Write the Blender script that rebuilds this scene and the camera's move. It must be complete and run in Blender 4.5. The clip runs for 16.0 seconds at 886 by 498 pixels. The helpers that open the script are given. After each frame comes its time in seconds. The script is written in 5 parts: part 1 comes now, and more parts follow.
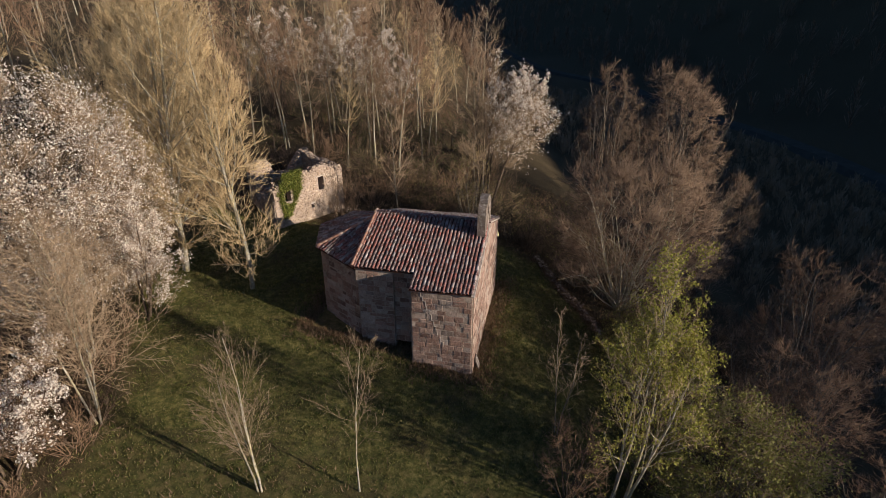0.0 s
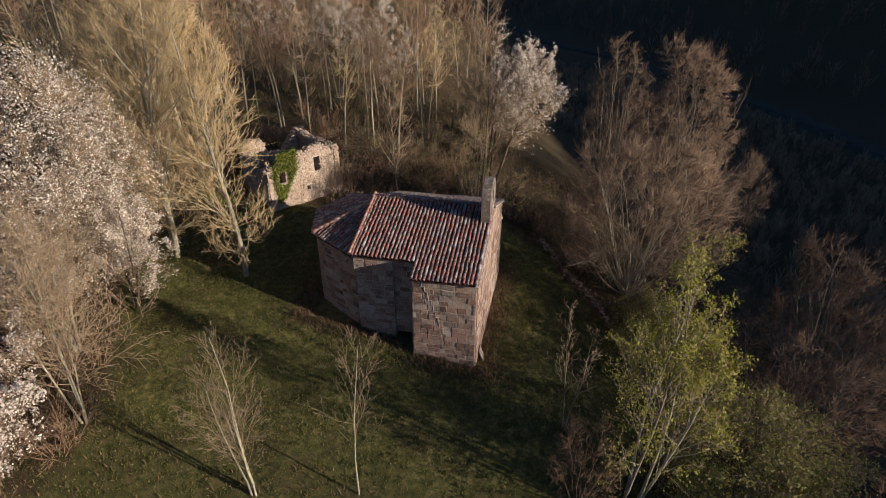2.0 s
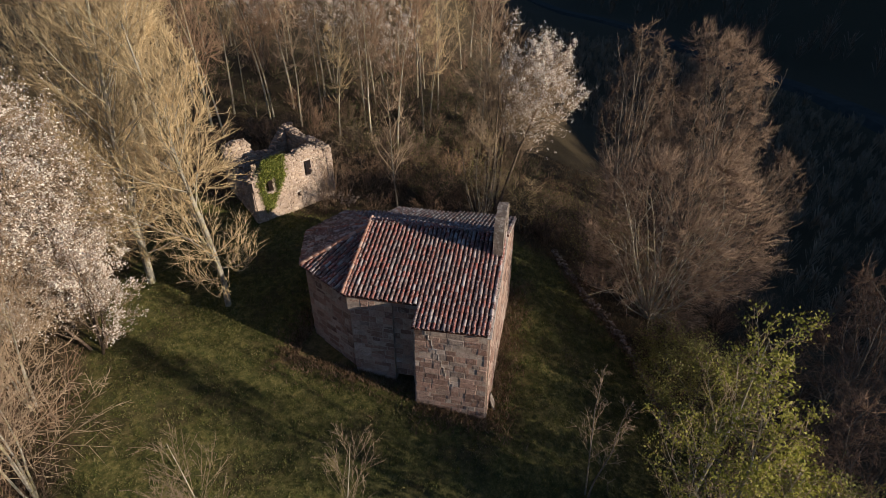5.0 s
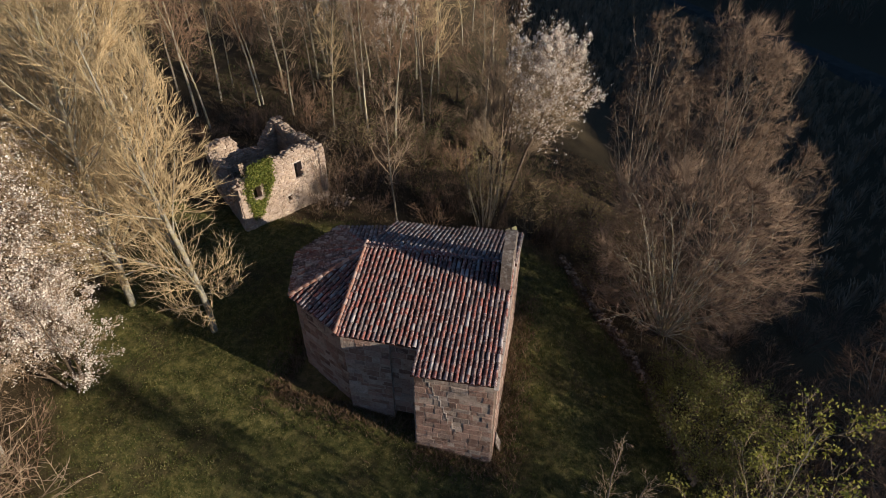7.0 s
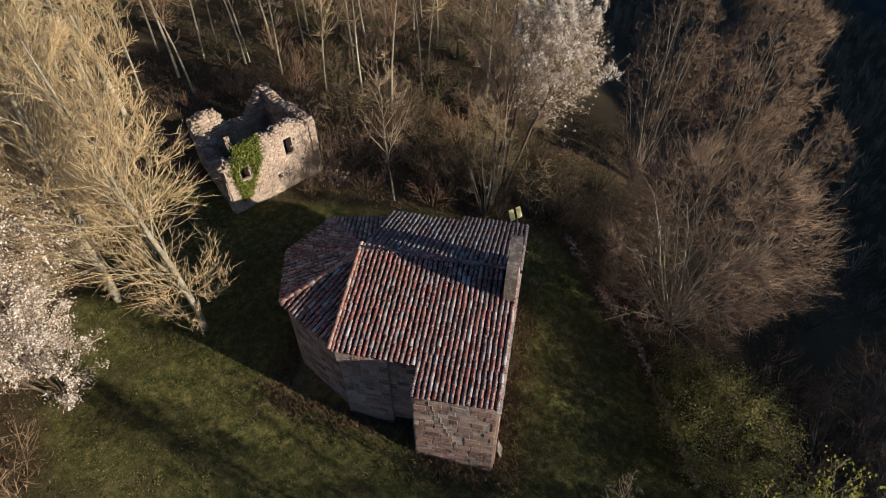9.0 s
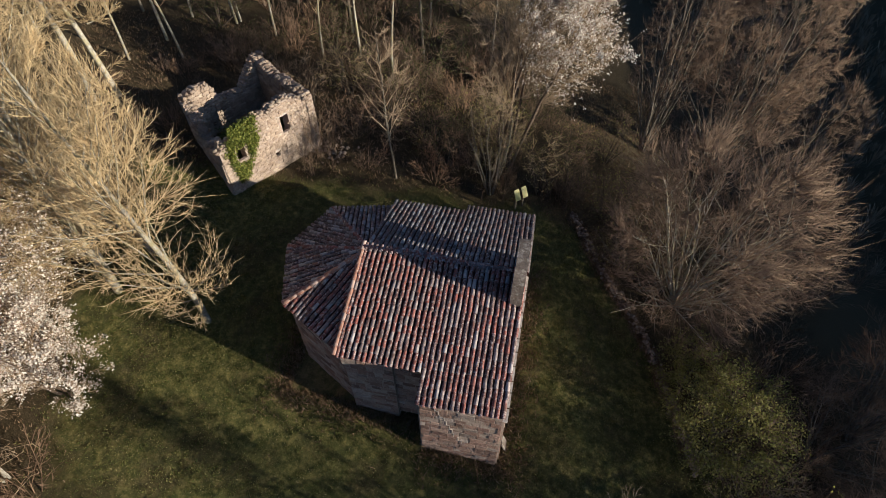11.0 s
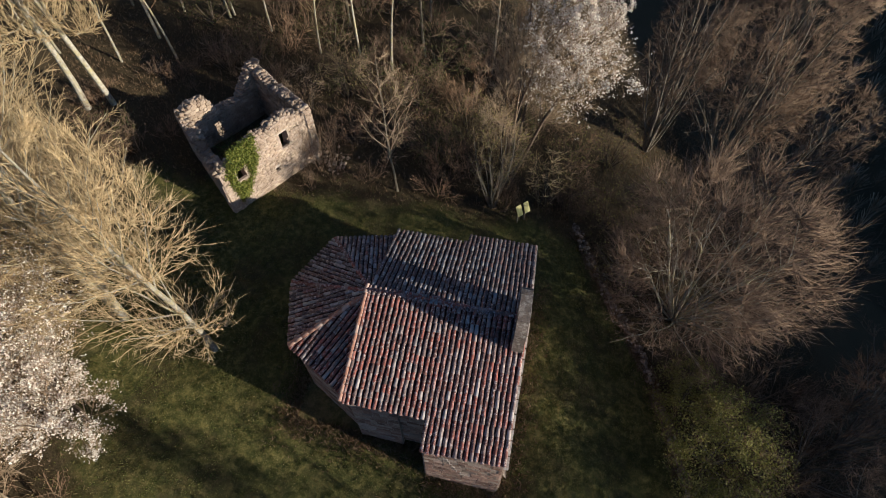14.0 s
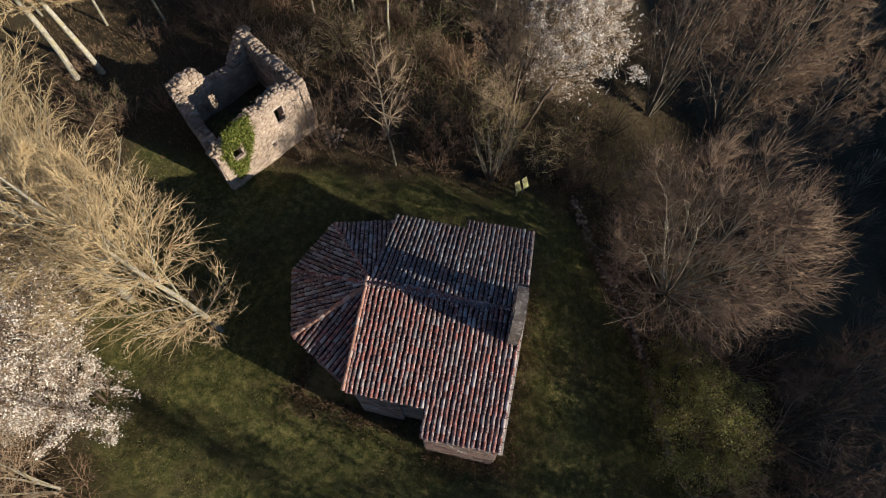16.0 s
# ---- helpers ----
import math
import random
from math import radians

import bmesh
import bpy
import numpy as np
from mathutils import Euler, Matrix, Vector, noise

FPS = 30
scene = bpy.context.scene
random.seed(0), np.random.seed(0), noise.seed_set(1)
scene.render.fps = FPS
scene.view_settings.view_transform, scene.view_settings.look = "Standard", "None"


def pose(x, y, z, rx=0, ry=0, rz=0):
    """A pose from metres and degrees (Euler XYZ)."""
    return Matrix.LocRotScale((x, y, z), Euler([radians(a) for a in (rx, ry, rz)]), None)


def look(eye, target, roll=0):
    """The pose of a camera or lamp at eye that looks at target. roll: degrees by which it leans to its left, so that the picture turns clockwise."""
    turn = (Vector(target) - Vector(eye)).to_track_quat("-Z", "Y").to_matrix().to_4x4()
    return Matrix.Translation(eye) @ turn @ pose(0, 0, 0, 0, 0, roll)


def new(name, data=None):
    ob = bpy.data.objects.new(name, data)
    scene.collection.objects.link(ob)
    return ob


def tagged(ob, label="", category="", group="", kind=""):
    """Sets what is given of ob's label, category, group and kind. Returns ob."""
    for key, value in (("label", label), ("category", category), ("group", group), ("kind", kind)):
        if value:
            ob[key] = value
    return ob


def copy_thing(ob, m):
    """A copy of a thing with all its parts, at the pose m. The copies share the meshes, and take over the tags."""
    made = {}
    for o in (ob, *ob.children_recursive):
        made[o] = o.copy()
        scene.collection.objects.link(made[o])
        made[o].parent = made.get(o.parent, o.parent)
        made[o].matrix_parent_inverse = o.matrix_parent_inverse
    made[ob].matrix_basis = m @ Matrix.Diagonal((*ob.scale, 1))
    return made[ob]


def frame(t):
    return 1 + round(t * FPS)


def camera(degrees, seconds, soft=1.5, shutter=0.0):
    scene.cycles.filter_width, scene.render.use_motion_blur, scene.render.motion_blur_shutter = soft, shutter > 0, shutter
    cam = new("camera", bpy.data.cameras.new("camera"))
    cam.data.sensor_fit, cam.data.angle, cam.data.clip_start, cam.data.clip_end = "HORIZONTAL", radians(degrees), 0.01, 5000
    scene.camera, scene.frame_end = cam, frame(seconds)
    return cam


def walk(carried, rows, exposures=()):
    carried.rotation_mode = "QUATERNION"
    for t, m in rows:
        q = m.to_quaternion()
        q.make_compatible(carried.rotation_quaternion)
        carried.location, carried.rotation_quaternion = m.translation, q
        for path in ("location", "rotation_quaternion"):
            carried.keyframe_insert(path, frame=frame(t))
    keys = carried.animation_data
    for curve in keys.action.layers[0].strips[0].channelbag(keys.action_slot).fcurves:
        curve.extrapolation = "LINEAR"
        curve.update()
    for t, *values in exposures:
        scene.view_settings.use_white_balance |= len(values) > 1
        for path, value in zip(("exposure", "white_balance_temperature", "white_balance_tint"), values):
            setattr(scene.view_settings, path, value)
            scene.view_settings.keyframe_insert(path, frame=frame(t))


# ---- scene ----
from mathutils import kdtree

cam = camera(78.8, 16.0, soft=0.55)
METRES, EYE, TILT, LEAN, TURN = 25.0, 20.8, -26.0, 0.0, 0.0
ROWS = [
    (0.0, 0.0, 0.0, 0.0, -0.0, 0.0, 0.0),
    (0.5, -0.0013, 0.011, 0.0045, 0.01, -0.48, 0.03),
    (1.0, -0.003, 0.0266, 0.0096, -0.0, -1.13, 0.06),
    (1.5, -0.0047, 0.0458, 0.0161, -0.02, -1.83, 0.09),
    (2.0, -0.0065, 0.0678, 0.0253, -0.06, -2.58, 0.1),
    (2.5, -0.0088, 0.0914, 0.0373, -0.06, -3.3, 0.1),
    (3.0, -0.0119, 0.1168, 0.0552, -0.07, -4.0, 0.12),
    (3.5, -0.0147, 0.1445, 0.0771, -0.08, -4.67, 0.11),
    (4.0, -0.0177, 0.1739, 0.1023, -0.1, -5.31, 0.1),
    (6.5, -0.0203, 0.3231, 0.2475, -0.08, -8.28, 0.26),
    (7.0, -0.0219, 0.351, 0.2782, -0.11, -10.05, 0.25),
    (7.5, -0.0219, 0.3781, 0.3079, -0.11, -11.81, 0.28),
    (8.0, -0.0207, 0.4042, 0.3363, -0.11, -13.53, 0.33),
    (8.5, -0.0206, 0.4285, 0.3641, -0.14, -15.27, 0.33),
    (9.0, -0.0214, 0.4499, 0.3897, -0.16, -17.01, 0.36),
    (11.5, -0.0298, 0.5229, 0.51, -0.16, -25.04, 0.48),
    (12.0, -0.0294, 0.5338, 0.5353, -0.18, -26.55, 0.51),
    (12.5, -0.029, 0.5457, 0.5614, -0.18, -27.36, 0.55),
    (13.0, -0.0301, 0.5574, 0.587, -0.19, -27.36, 0.55),
    (13.5, -0.031, 0.5685, 0.613, -0.2, -27.42, 0.58),
    (14.0, -0.0318, 0.5795, 0.6381, -0.19, -28.58, 0.59),
    (14.5, -0.0325, 0.5914, 0.6635, -0.21, -30.55, 0.59),
    (15.0, -0.0323, 0.6032, 0.6884, -0.23, -32.49, 0.58),
    (15.5, -0.0307, 0.6152, 0.7141, -0.25, -34.28, 0.61),
    (16.0, -0.0282, 0.6279, 0.7422, -0.29, -35.78, 0.63),
]
walk(cam, [(t, pose(0, 0, EYE, TILT, LEAN, TURN) @ pose(METRES * x, METRES * y, METRES * z, 90 + pitch, roll, yaw)) for t, x, y, z, yaw, pitch, roll in ROWS],
     exposures=[(0.0, 0.27, 6500, 10), (7.0, 0.32, 6400, 8), (9.0, 0.43, 6300, 6), (12.0, 0.51, 6150, 4), (16.0, 0.47, 6150, 4)])
# ---- world and sun ----
SUN_EL, SUN_AZ = 13.5, -25.0          # degrees above the ground; degrees from +x
world = bpy.data.worlds.new("world")
scene.world = world
world.use_nodes = True
wn = world.node_tree
sky = wn.nodes.new("ShaderNodeTexSky")
sky.sky_type = "NISHITA"
sky.sun_disc = False
sky.ozone_density = 6.0
sky.sun_elevation = radians(SUN_EL)
sky.sun_rotation = radians(90 - SUN_AZ)
wn.links.new(sky.outputs["Color"], wn.nodes["Background"].inputs["Color"])
wn.nodes["Background"].inputs["Strength"].default_value = 0.076
sun = new("sun", bpy.data.lights.new("sun", "SUN"))
sun.data.energy, sun.data.angle, sun.data.color = 5.0, radians(0.6), (1.0, 0.89, 0.74)
sd = Vector((math.cos(radians(SUN_EL)) * math.cos(radians(SUN_AZ)), math.cos(radians(SUN_EL)) * math.sin(radians(SUN_AZ)), math.sin(radians(SUN_EL))))
sun.matrix_world = look(sd * 50, (0, 0, 0))


# ---- materials ----
def mat(name, rough=0.9, spec=0.2):
    m = bpy.data.materials.new(name)
    m.use_nodes = True
    b = m.node_tree.nodes["Principled BSDF"]
    b.inputs["Roughness"].default_value = rough
    b.inputs["Specular IOR Level"].default_value = spec
    return m, m.node_tree, b


def node(nt, kind, **inputs):
    n = nt.nodes.new(kind)
    for k, v in inputs.items():
        n.inputs[k].default_value = v
    return n


def noise_tex(nt, scale, detail=4.0, rough=0.6, coord="Position"):
    n = node(nt, "ShaderNodeTexNoise", Scale=scale, Detail=detail, Roughness=rough)
    if coord == "Position":
        nt.links.new(nt.nodes.new("ShaderNodeNewGeometry").outputs["Position"], n.inputs["Vector"])
    else:
        nt.links.new(nt.nodes.new("ShaderNodeTexCoord").outputs[coord], n.inputs["Vector"])
    return n.outputs["Fac"]


def ramp(nt, fac, stops):
    r = nt.nodes.new("ShaderNodeValToRGB")
    e = r.color_ramp.elements
    while len(e) < len(stops):
        e.new(0.5)
    for el, (p, c) in zip(e, stops):
        el.position, el.color = p, (*c, 1)
    nt.links.new(fac, r.inputs["Fac"])
    return r.outputs["Color"]


def mix(nt, fac, a, b, how="MIX"):
    m = nt.nodes.new("ShaderNodeMix")
    m.data_type, m.blend_type = "RGBA", how
    for sock, v in ((m.inputs[0], fac), (m.inputs[6], a), (m.inputs[7], b)):
        if isinstance(v, (int, float)):
            sock.default_value = v
        elif isinstance(v, tuple):
            sock.default_value = (*v, 1)
        else:
            nt.links.new(v, sock)
    return m.outputs[2]


def bump(nt, b, height, strength=0.5, dist=0.02):
    n = node(nt, "ShaderNodeBump", Strength=strength, Distance=dist)
    nt.links.new(height, n.inputs["Height"])
    nt.links.new(n.outputs["Normal"], b.inputs["Normal"])


def rnd(nt, island=False):
    if island:
        return nt.nodes.new("ShaderNodeNewGeometry").outputs["Random Per Island"]
    return nt.nodes.new("ShaderNodeObjectInfo").outputs["Random"]


def stone_material(name, stops, island, stain=(0.09, 0.065, 0.05), pale=(0.42, 0.33, 0.27)):
    m, nt, b = mat(name, 0.93, 0.15)
    base = ramp(nt, rnd(nt, island), stops)
    n0 = noise_tex(nt, 0.7, 5.0, 0.65)
    n1 = noise_tex(nt, 3.7, 6.0, 0.75)
    n2 = noise_tex(nt, 13.0, 7.0, 0.8)
    c = mix(nt, ramp(nt, n0, [(0.40, (0.0,) * 3), (0.68, (0.55,) * 3)]), base, stain)
    c = mix(nt, ramp(nt, n1, [(0.50, (0.0,) * 3), (0.66, (0.7,) * 3)]), c, pale)
    c = mix(nt, ramp(nt, n2, [(0.48, (0.0,) * 3), (0.70, (0.8,) * 3)]), c, stain)
    nt.links.new(c, b.inputs["Base Color"])
    bump(nt, b, n2, 1.0, 0.045)
    return m


SANDSTONE = [(0.0, (0.17, 0.10, 0.085)), (0.3, (0.42, 0.255, 0.20)), (0.55, (0.48, 0.335, 0.275)), (0.75, (0.32, 0.175, 0.135)), (0.9, (0.56, 0.45, 0.39)), (1.0, (0.15, 0.105, 0.092))]
GREYSTONE = [(0.0, (0.35, 0.25, 0.185)), (0.35, (0.57, 0.43, 0.325)), (0.7, (0.46, 0.335, 0.25)), (1.0, (0.67, 0.53, 0.41))]
M_STONE = stone_material("sandstone_block", SANDSTONE, False)
M_STONE_J = stone_material("sandstone_blocks_joined", SANDSTONE, True)
M_RUBBLE = stone_material("limestone_rubble", GREYSTONE, True)
M_RUBBLE_O = stone_material("limestone_rubble_single", GREYSTONE, False)
M_BANK = stone_material("earthy_bank_stone", [(0.0, (0.20, 0.13, 0.09)), (0.6, (0.36, 0.26, 0.19)), (1.0, (0.52, 0.41, 0.32))], True)
M_BELFRY = stone_material("lichened_stone", [(0.0, (0.19, 0.14, 0.115)), (1.0, (0.36, 0.28, 0.23))], True, (0.055, 0.048, 0.042), (0.60, 0.53, 0.46))


def mortar_material():
    m, nt, b = mat("lime_mortar", 0.95, 0.1)
    n1 = noise_tex(nt, 5.0, 6.0, 0.7)
    nt.links.new(ramp(nt, n1, [(0.3, (0.26, 0.185, 0.15)), (0.7, (0.50, 0.40, 0.33))]), b.inputs["Base Color"])
    bump(nt, b, noise_tex(nt, 25.0, 5.0, 0.7), 0.7, 0.03)
    return m


M_MORTAR = mortar_material()


def pale_mortar_material():
    m, nt, b = mat("pale_mortar", 0.95, 0.1)
    nt.links.new(ramp(nt, noise_tex(nt, 6.0, 6.0, 0.7), [(0.3, (0.32, 0.25, 0.21)), (0.6, (0.62, 0.53, 0.46))]), b.inputs["Base Color"])
    bump(nt, b, noise_tex(nt, 25.0, 5.0, 0.7), 0.7, 0.03)
    return m


M_PALE = pale_mortar_material()


CLAY = [(0.0, (0.12, 0.065, 0.058)), (0.2, (0.21, 0.08, 0.062)), (0.38, (0.33, 0.10, 0.075)), (0.55, (0.30, 0.12, 0.095)), (0.65, (0.16, 0.085, 0.075)), (0.78, (0.20, 0.13, 0.115)), (0.92, (0.34, 0.25, 0.225)), (1.0, (0.48, 0.41, 0.385))]
# greyer, cooler copy of CLAY: puts the north slope's shade into the colour
SHADE_CLAY = [(0.0, (0.10, 0.075, 0.072)), (0.3, (0.20, 0.135, 0.12)), (0.5, (0.27, 0.14, 0.115)), (0.65, (0.18, 0.145, 0.135)), (0.85, (0.33, 0.285, 0.27)), (1.0, (0.46, 0.42, 0.40))]


def tile_material(name, island, stops=CLAY):
    m, nt, b = mat(name, 0.85, 0.25)
    base = ramp(nt, rnd(nt, island), stops)
    n1 = noise_tex(nt, 7.5, 7.0, 0.8)
    n2 = noise_tex(nt, 1.6, 5.0, 0.7)
    c = mix(nt, ramp(nt, n1, [(0.51, (0.0,) * 3), (0.60, (0.85,) * 3)]), base, (0.64, 0.53, 0.49))
    c = mix(nt, ramp(nt, n2, [(0.52, (0.0,) * 3), (0.68, (0.6,) * 3)]), c, (0.09, 0.065, 0.055))
    nt.links.new(c, b.inputs["Base Color"])
    bump(nt, b, noise_tex(nt, 40.0, 5.0, 0.7), 0.5, 0.01)
    return m


def verge_tile_material():
    m, nt, b = mat("orange_verge_tile", 0.85, 0.25)
    c = ramp(nt, rnd(nt, True), [(0.0, (0.34, 0.15, 0.10)), (0.5, (0.46, 0.22, 0.15)), (1.0, (0.56, 0.40, 0.33))])
    c = mix(nt, ramp(nt, noise_tex(nt, 7.0, 6.0, 0.8), [(0.5, (0.0,) * 3), (0.65, (0.7,) * 3)]), c, (0.62, 0.54, 0.48))
    nt.links.new(c, b.inputs["Base Color"])
    bump(nt, b, noise_tex(nt, 40.0, 5.0, 0.7), 0.5, 0.01)
    return m


M_TILE_VERGE = verge_tile_material()
M_TILE = tile_material("clay_tile", False)
M_TILE_J = tile_material("clay_tiles_joined", True)
M_TILE_SHADE = tile_material("shade_grey_clay_tiles", True, SHADE_CLAY)


# dark brown mottling, much darker than the cover tiles
def channel_material():
    m, nt, b = mat("dark_channel_tile", 0.95, 0.1)
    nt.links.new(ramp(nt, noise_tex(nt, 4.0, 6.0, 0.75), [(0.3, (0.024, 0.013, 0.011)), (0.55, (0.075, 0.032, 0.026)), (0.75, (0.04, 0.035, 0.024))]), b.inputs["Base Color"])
    bump(nt, b, noise_tex(nt, 20.0, 5.0, 0.7), 0.8, 0.03)
    return m


M_CHANNEL = channel_material()


def bark_material(name, dark, light, lichen=None, scale=6.0):
    m, nt, b = mat(name, 0.95, 0.1)
    c = ramp(nt, noise_tex(nt, scale, 6.0, 0.7), [(0.32, dark), (0.68, light)])
    if lichen:
        c = mix(nt, ramp(nt, noise_tex(nt, scale * 0.35, 4.0, 0.7), [(0.45, (0.0,) * 3), (0.62, (0.85,) * 3)]), c, lichen)
    hs = node(nt, "ShaderNodeHueSaturation")
    mr = node(nt, "ShaderNodeMapRange")
    mr.inputs["To Min"].default_value, mr.inputs["To Max"].default_value = 0.75, 1.25
    nt.links.new(rnd(nt), mr.inputs["Value"])
    nt.links.new(mr.outputs["Result"], hs.inputs["Value"])
    nt.links.new(c, hs.inputs["Color"])
    nt.links.new(hs.outputs["Color"], b.inputs["Base Color"])
    bump(nt, b, noise_tex(nt, scale * 3, 5.0, 0.7), 0.8, 0.03)
    return m


M_BARK_PALE = bark_material("pale_poplar_bark", (0.17, 0.14, 0.11), (0.50, 0.45, 0.37), (0.36, 0.30, 0.16))
M_BARK_GREY = bark_material("grey_bark", (0.10, 0.08, 0.06), (0.30, 0.25, 0.20))
M_BARK_DARK = bark_material("dark_bark", (0.05, 0.038, 0.03), (0.15, 0.115, 0.085))
M_BARK_BROWN = bark_material("brown_bark", (0.07, 0.05, 0.038), (0.21, 0.15, 0.105))
M_TWIG_GOLD = bark_material("golden_twigs", (0.34, 0.225, 0.115), (0.70, 0.53, 0.31), None, 2.5)
M_TWIG_BROWN = bark_material("brown_twigs", (0.090, 0.058, 0.040), (0.325, 0.222, 0.152), None, 1.5)
M_TWIG_GREY = bark_material("grey_brown_twigs", (0.26, 0.18, 0.115), (0.50, 0.365, 0.245), None, 1.5)
M_TWIG_RUST = bark_material("rusty_twigs", (0.14, 0.085, 0.055), (0.37, 0.235, 0.15), None, 1.5)


def leaf_material(name, stops, trans=0.25, island=True):
    m, nt, b = mat(name, 0.7, 0.2)
    c = ramp(nt, rnd(nt, island), stops)
    nt.links.new(c, b.inputs["Base Color"])
    t = nt.nodes.new("ShaderNodeBsdfTranslucent")
    nt.links.new(c, t.inputs["Color"])
    mx = node(nt, "ShaderNodeMixShader", Fac=trans)
    nt.links.new(b.outputs["BSDF"], mx.inputs[1])
    nt.links.new(t.outputs["BSDF"], mx.inputs[2])
    nt.links.new(mx.outputs["Shader"], nt.nodes["Material Output"].inputs["Surface"])
    return m


M_BLOSSOM = leaf_material("white_blossom", [(0.0, (0.62, 0.49, 0.42)), (0.4, (0.82, 0.71, 0.62)), (1.0, (0.92, 0.86, 0.77))], 0.3)
M_LEAF = leaf_material("young_green_leaf", [(0.0, (0.18, 0.18, 0.03)), (0.5, (0.31, 0.29, 0.055)), (1.0, (0.46, 0.41, 0.11))], 0.35)
M_LEAF_OLIVE = leaf_material("olive_bud_leaf", [(0.0, (0.16, 0.15, 0.04)), (0.6, (0.30, 0.28, 0.08)), (1.0, (0.40, 0.34, 0.13))], 0.3)
M_IVY_BRIGHT = leaf_material("young_ivy_leaf", [(0.0, (0.07, 0.09, 0.018)), (0.6, (0.16, 0.18, 0.036)), (1.0, (0.32, 0.31, 0.08))], 0.25)
M_IVY = leaf_material("ivy_leaf", [(0.0, (0.035, 0.055, 0.012)), (0.6, (0.075, 0.10, 0.02)), (1.0, (0.15, 0.16, 0.045))], 0.2)
M_LEAF_DULL = leaf_material("dull_evergreen_leaf", [(0.0, (0.05, 0.06, 0.022)), (0.6, (0.10, 0.105, 0.035)), (1.0, (0.17, 0.155, 0.06))], 0.25)
M_GRASS = leaf_material("grass_blade", [(0.0, (0.05, 0.07, 0.016)), (0.4, (0.12, 0.13, 0.03)), (0.75, (0.20, 0.18, 0.06)), (1.0, (0.28, 0.22, 0.11))], 0.25)
M_DRY = leaf_material("dry_herb", [(0.0, (0.12, 0.075, 0.04)), (0.5, (0.20, 0.13, 0.075)), (1.0, (0.28, 0.19, 0.12))], 0.2)


def ground_material():
    m, nt, b = mat("meadow_and_forest_floor", 0.97, 0.1)
    n1 = noise_tex(nt, 0.33, 6.0, 0.65)
    n2 = noise_tex(nt, 2.3, 8.0, 0.75)
    n3 = noise_tex(nt, 14.0, 6.0, 0.8)
    grass = ramp(nt, n2, [(0.22, (0.024, 0.034, 0.014)), (0.48, (0.104, 0.102, 0.034)), (0.70, (0.30, 0.235, 0.09))])
    dry = ramp(nt, n3, [(0.25, (0.028, 0.021, 0.013)), (0.5, (0.075, 0.055, 0.031)), (0.75, (0.17, 0.125, 0.072))])
    patch = mix(nt, ramp(nt, n1, [(0.47, (0.0,) * 3), (0.63, (0.65,) * 3)]), grass, dry)
    at = nt.nodes.new("ShaderNodeAttribute")
    at.attribute_name = "litter"
    ma = node(nt, "ShaderNodeMath")
    ma.operation = "ADD"
    mr = node(nt, "ShaderNodeMapRange")
    mr.inputs["To Min"].default_value, mr.inputs["To Max"].default_value = -0.35, 0.35
    nt.links.new(n2, mr.inputs["Value"])
    nt.links.new(at.outputs["Fac"], ma.inputs[0])
    nt.links.new(mr.outputs["Result"], ma.inputs[1])
    cl = ramp(nt, ma.outputs[0], [(0.3, (0.0,) * 3), (0.7, (1.0,) * 3)])
    c = mix(nt, cl, patch, dry)
    ae = nt.nodes.new("ShaderNodeAttribute")
    ae.attribute_name = "earth"
    me_ = node(nt, "ShaderNodeMath")
    me_.operation = "ADD"
    nt.links.new(ae.outputs["Fac"], me_.inputs[0])
    nt.links.new(mr.outputs["Result"], me_.inputs[1])
    soil = ramp(nt, n3, [(0.3, (0.10, 0.060, 0.036)), (0.7, (0.34, 0.22, 0.14))])
    c = mix(nt, ramp(nt, me_.outputs[0], [(0.35, (0.0,) * 3), (0.7, (0.9,) * 3)]), c, soil)
    nt.links.new(c, b.inputs["Base Color"])
    bump(nt, b, n3, 1.0, 0.10)
    return m


M_GROUND = ground_material()
# road gravel coloured dark, the valley's shade put into it
m_, nt_, b_ = mat("shade_dark_gravel_road", 0.95, 0.1)
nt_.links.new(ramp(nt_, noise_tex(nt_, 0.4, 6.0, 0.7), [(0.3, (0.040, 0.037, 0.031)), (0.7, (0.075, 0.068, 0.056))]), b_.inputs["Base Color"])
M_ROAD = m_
m_, nt_, b_ = mat("dark_void_timber", 0.95, 0.05)
nt_.links.new(ramp(nt_, noise_tex(nt_, 4.0), [(0.3, (0.015, 0.012, 0.01)), (0.7, (0.035, 0.028, 0.022))]), b_.inputs["Base Color"])
M_DARK = m_
m_, nt_, b_ = mat("yellow_sign_panel", 0.5, 0.4)
nt_.links.new(ramp(nt_, noise_tex(nt_, 3.0), [(0.3, (0.60, 0.50, 0.16)), (0.7, (0.74, 0.66, 0.30))]), b_.inputs["Base Color"])
M_SIGN = m_
m_, nt_, b_ = mat("weathered_timber", 0.9, 0.1)
nt_.links.new(ramp(nt_, noise_tex(nt_, 9.0), [(0.3, (0.14, 0.10, 0.07)), (0.7, (0.30, 0.24, 0.18))]), b_.inputs["Base Color"])
M_TIMBER = m_


# ---- mesh helpers ----
def mesh_of(name, verts, faces, material, smooth=False):
    me = bpy.data.meshes.new(name)
    me.from_pydata(verts, [], faces)
    me.materials.append(material)
    if smooth:
        me.polygons.foreach_set("use_smooth", [True] * len(me.polygons))
    me.update()
    return me


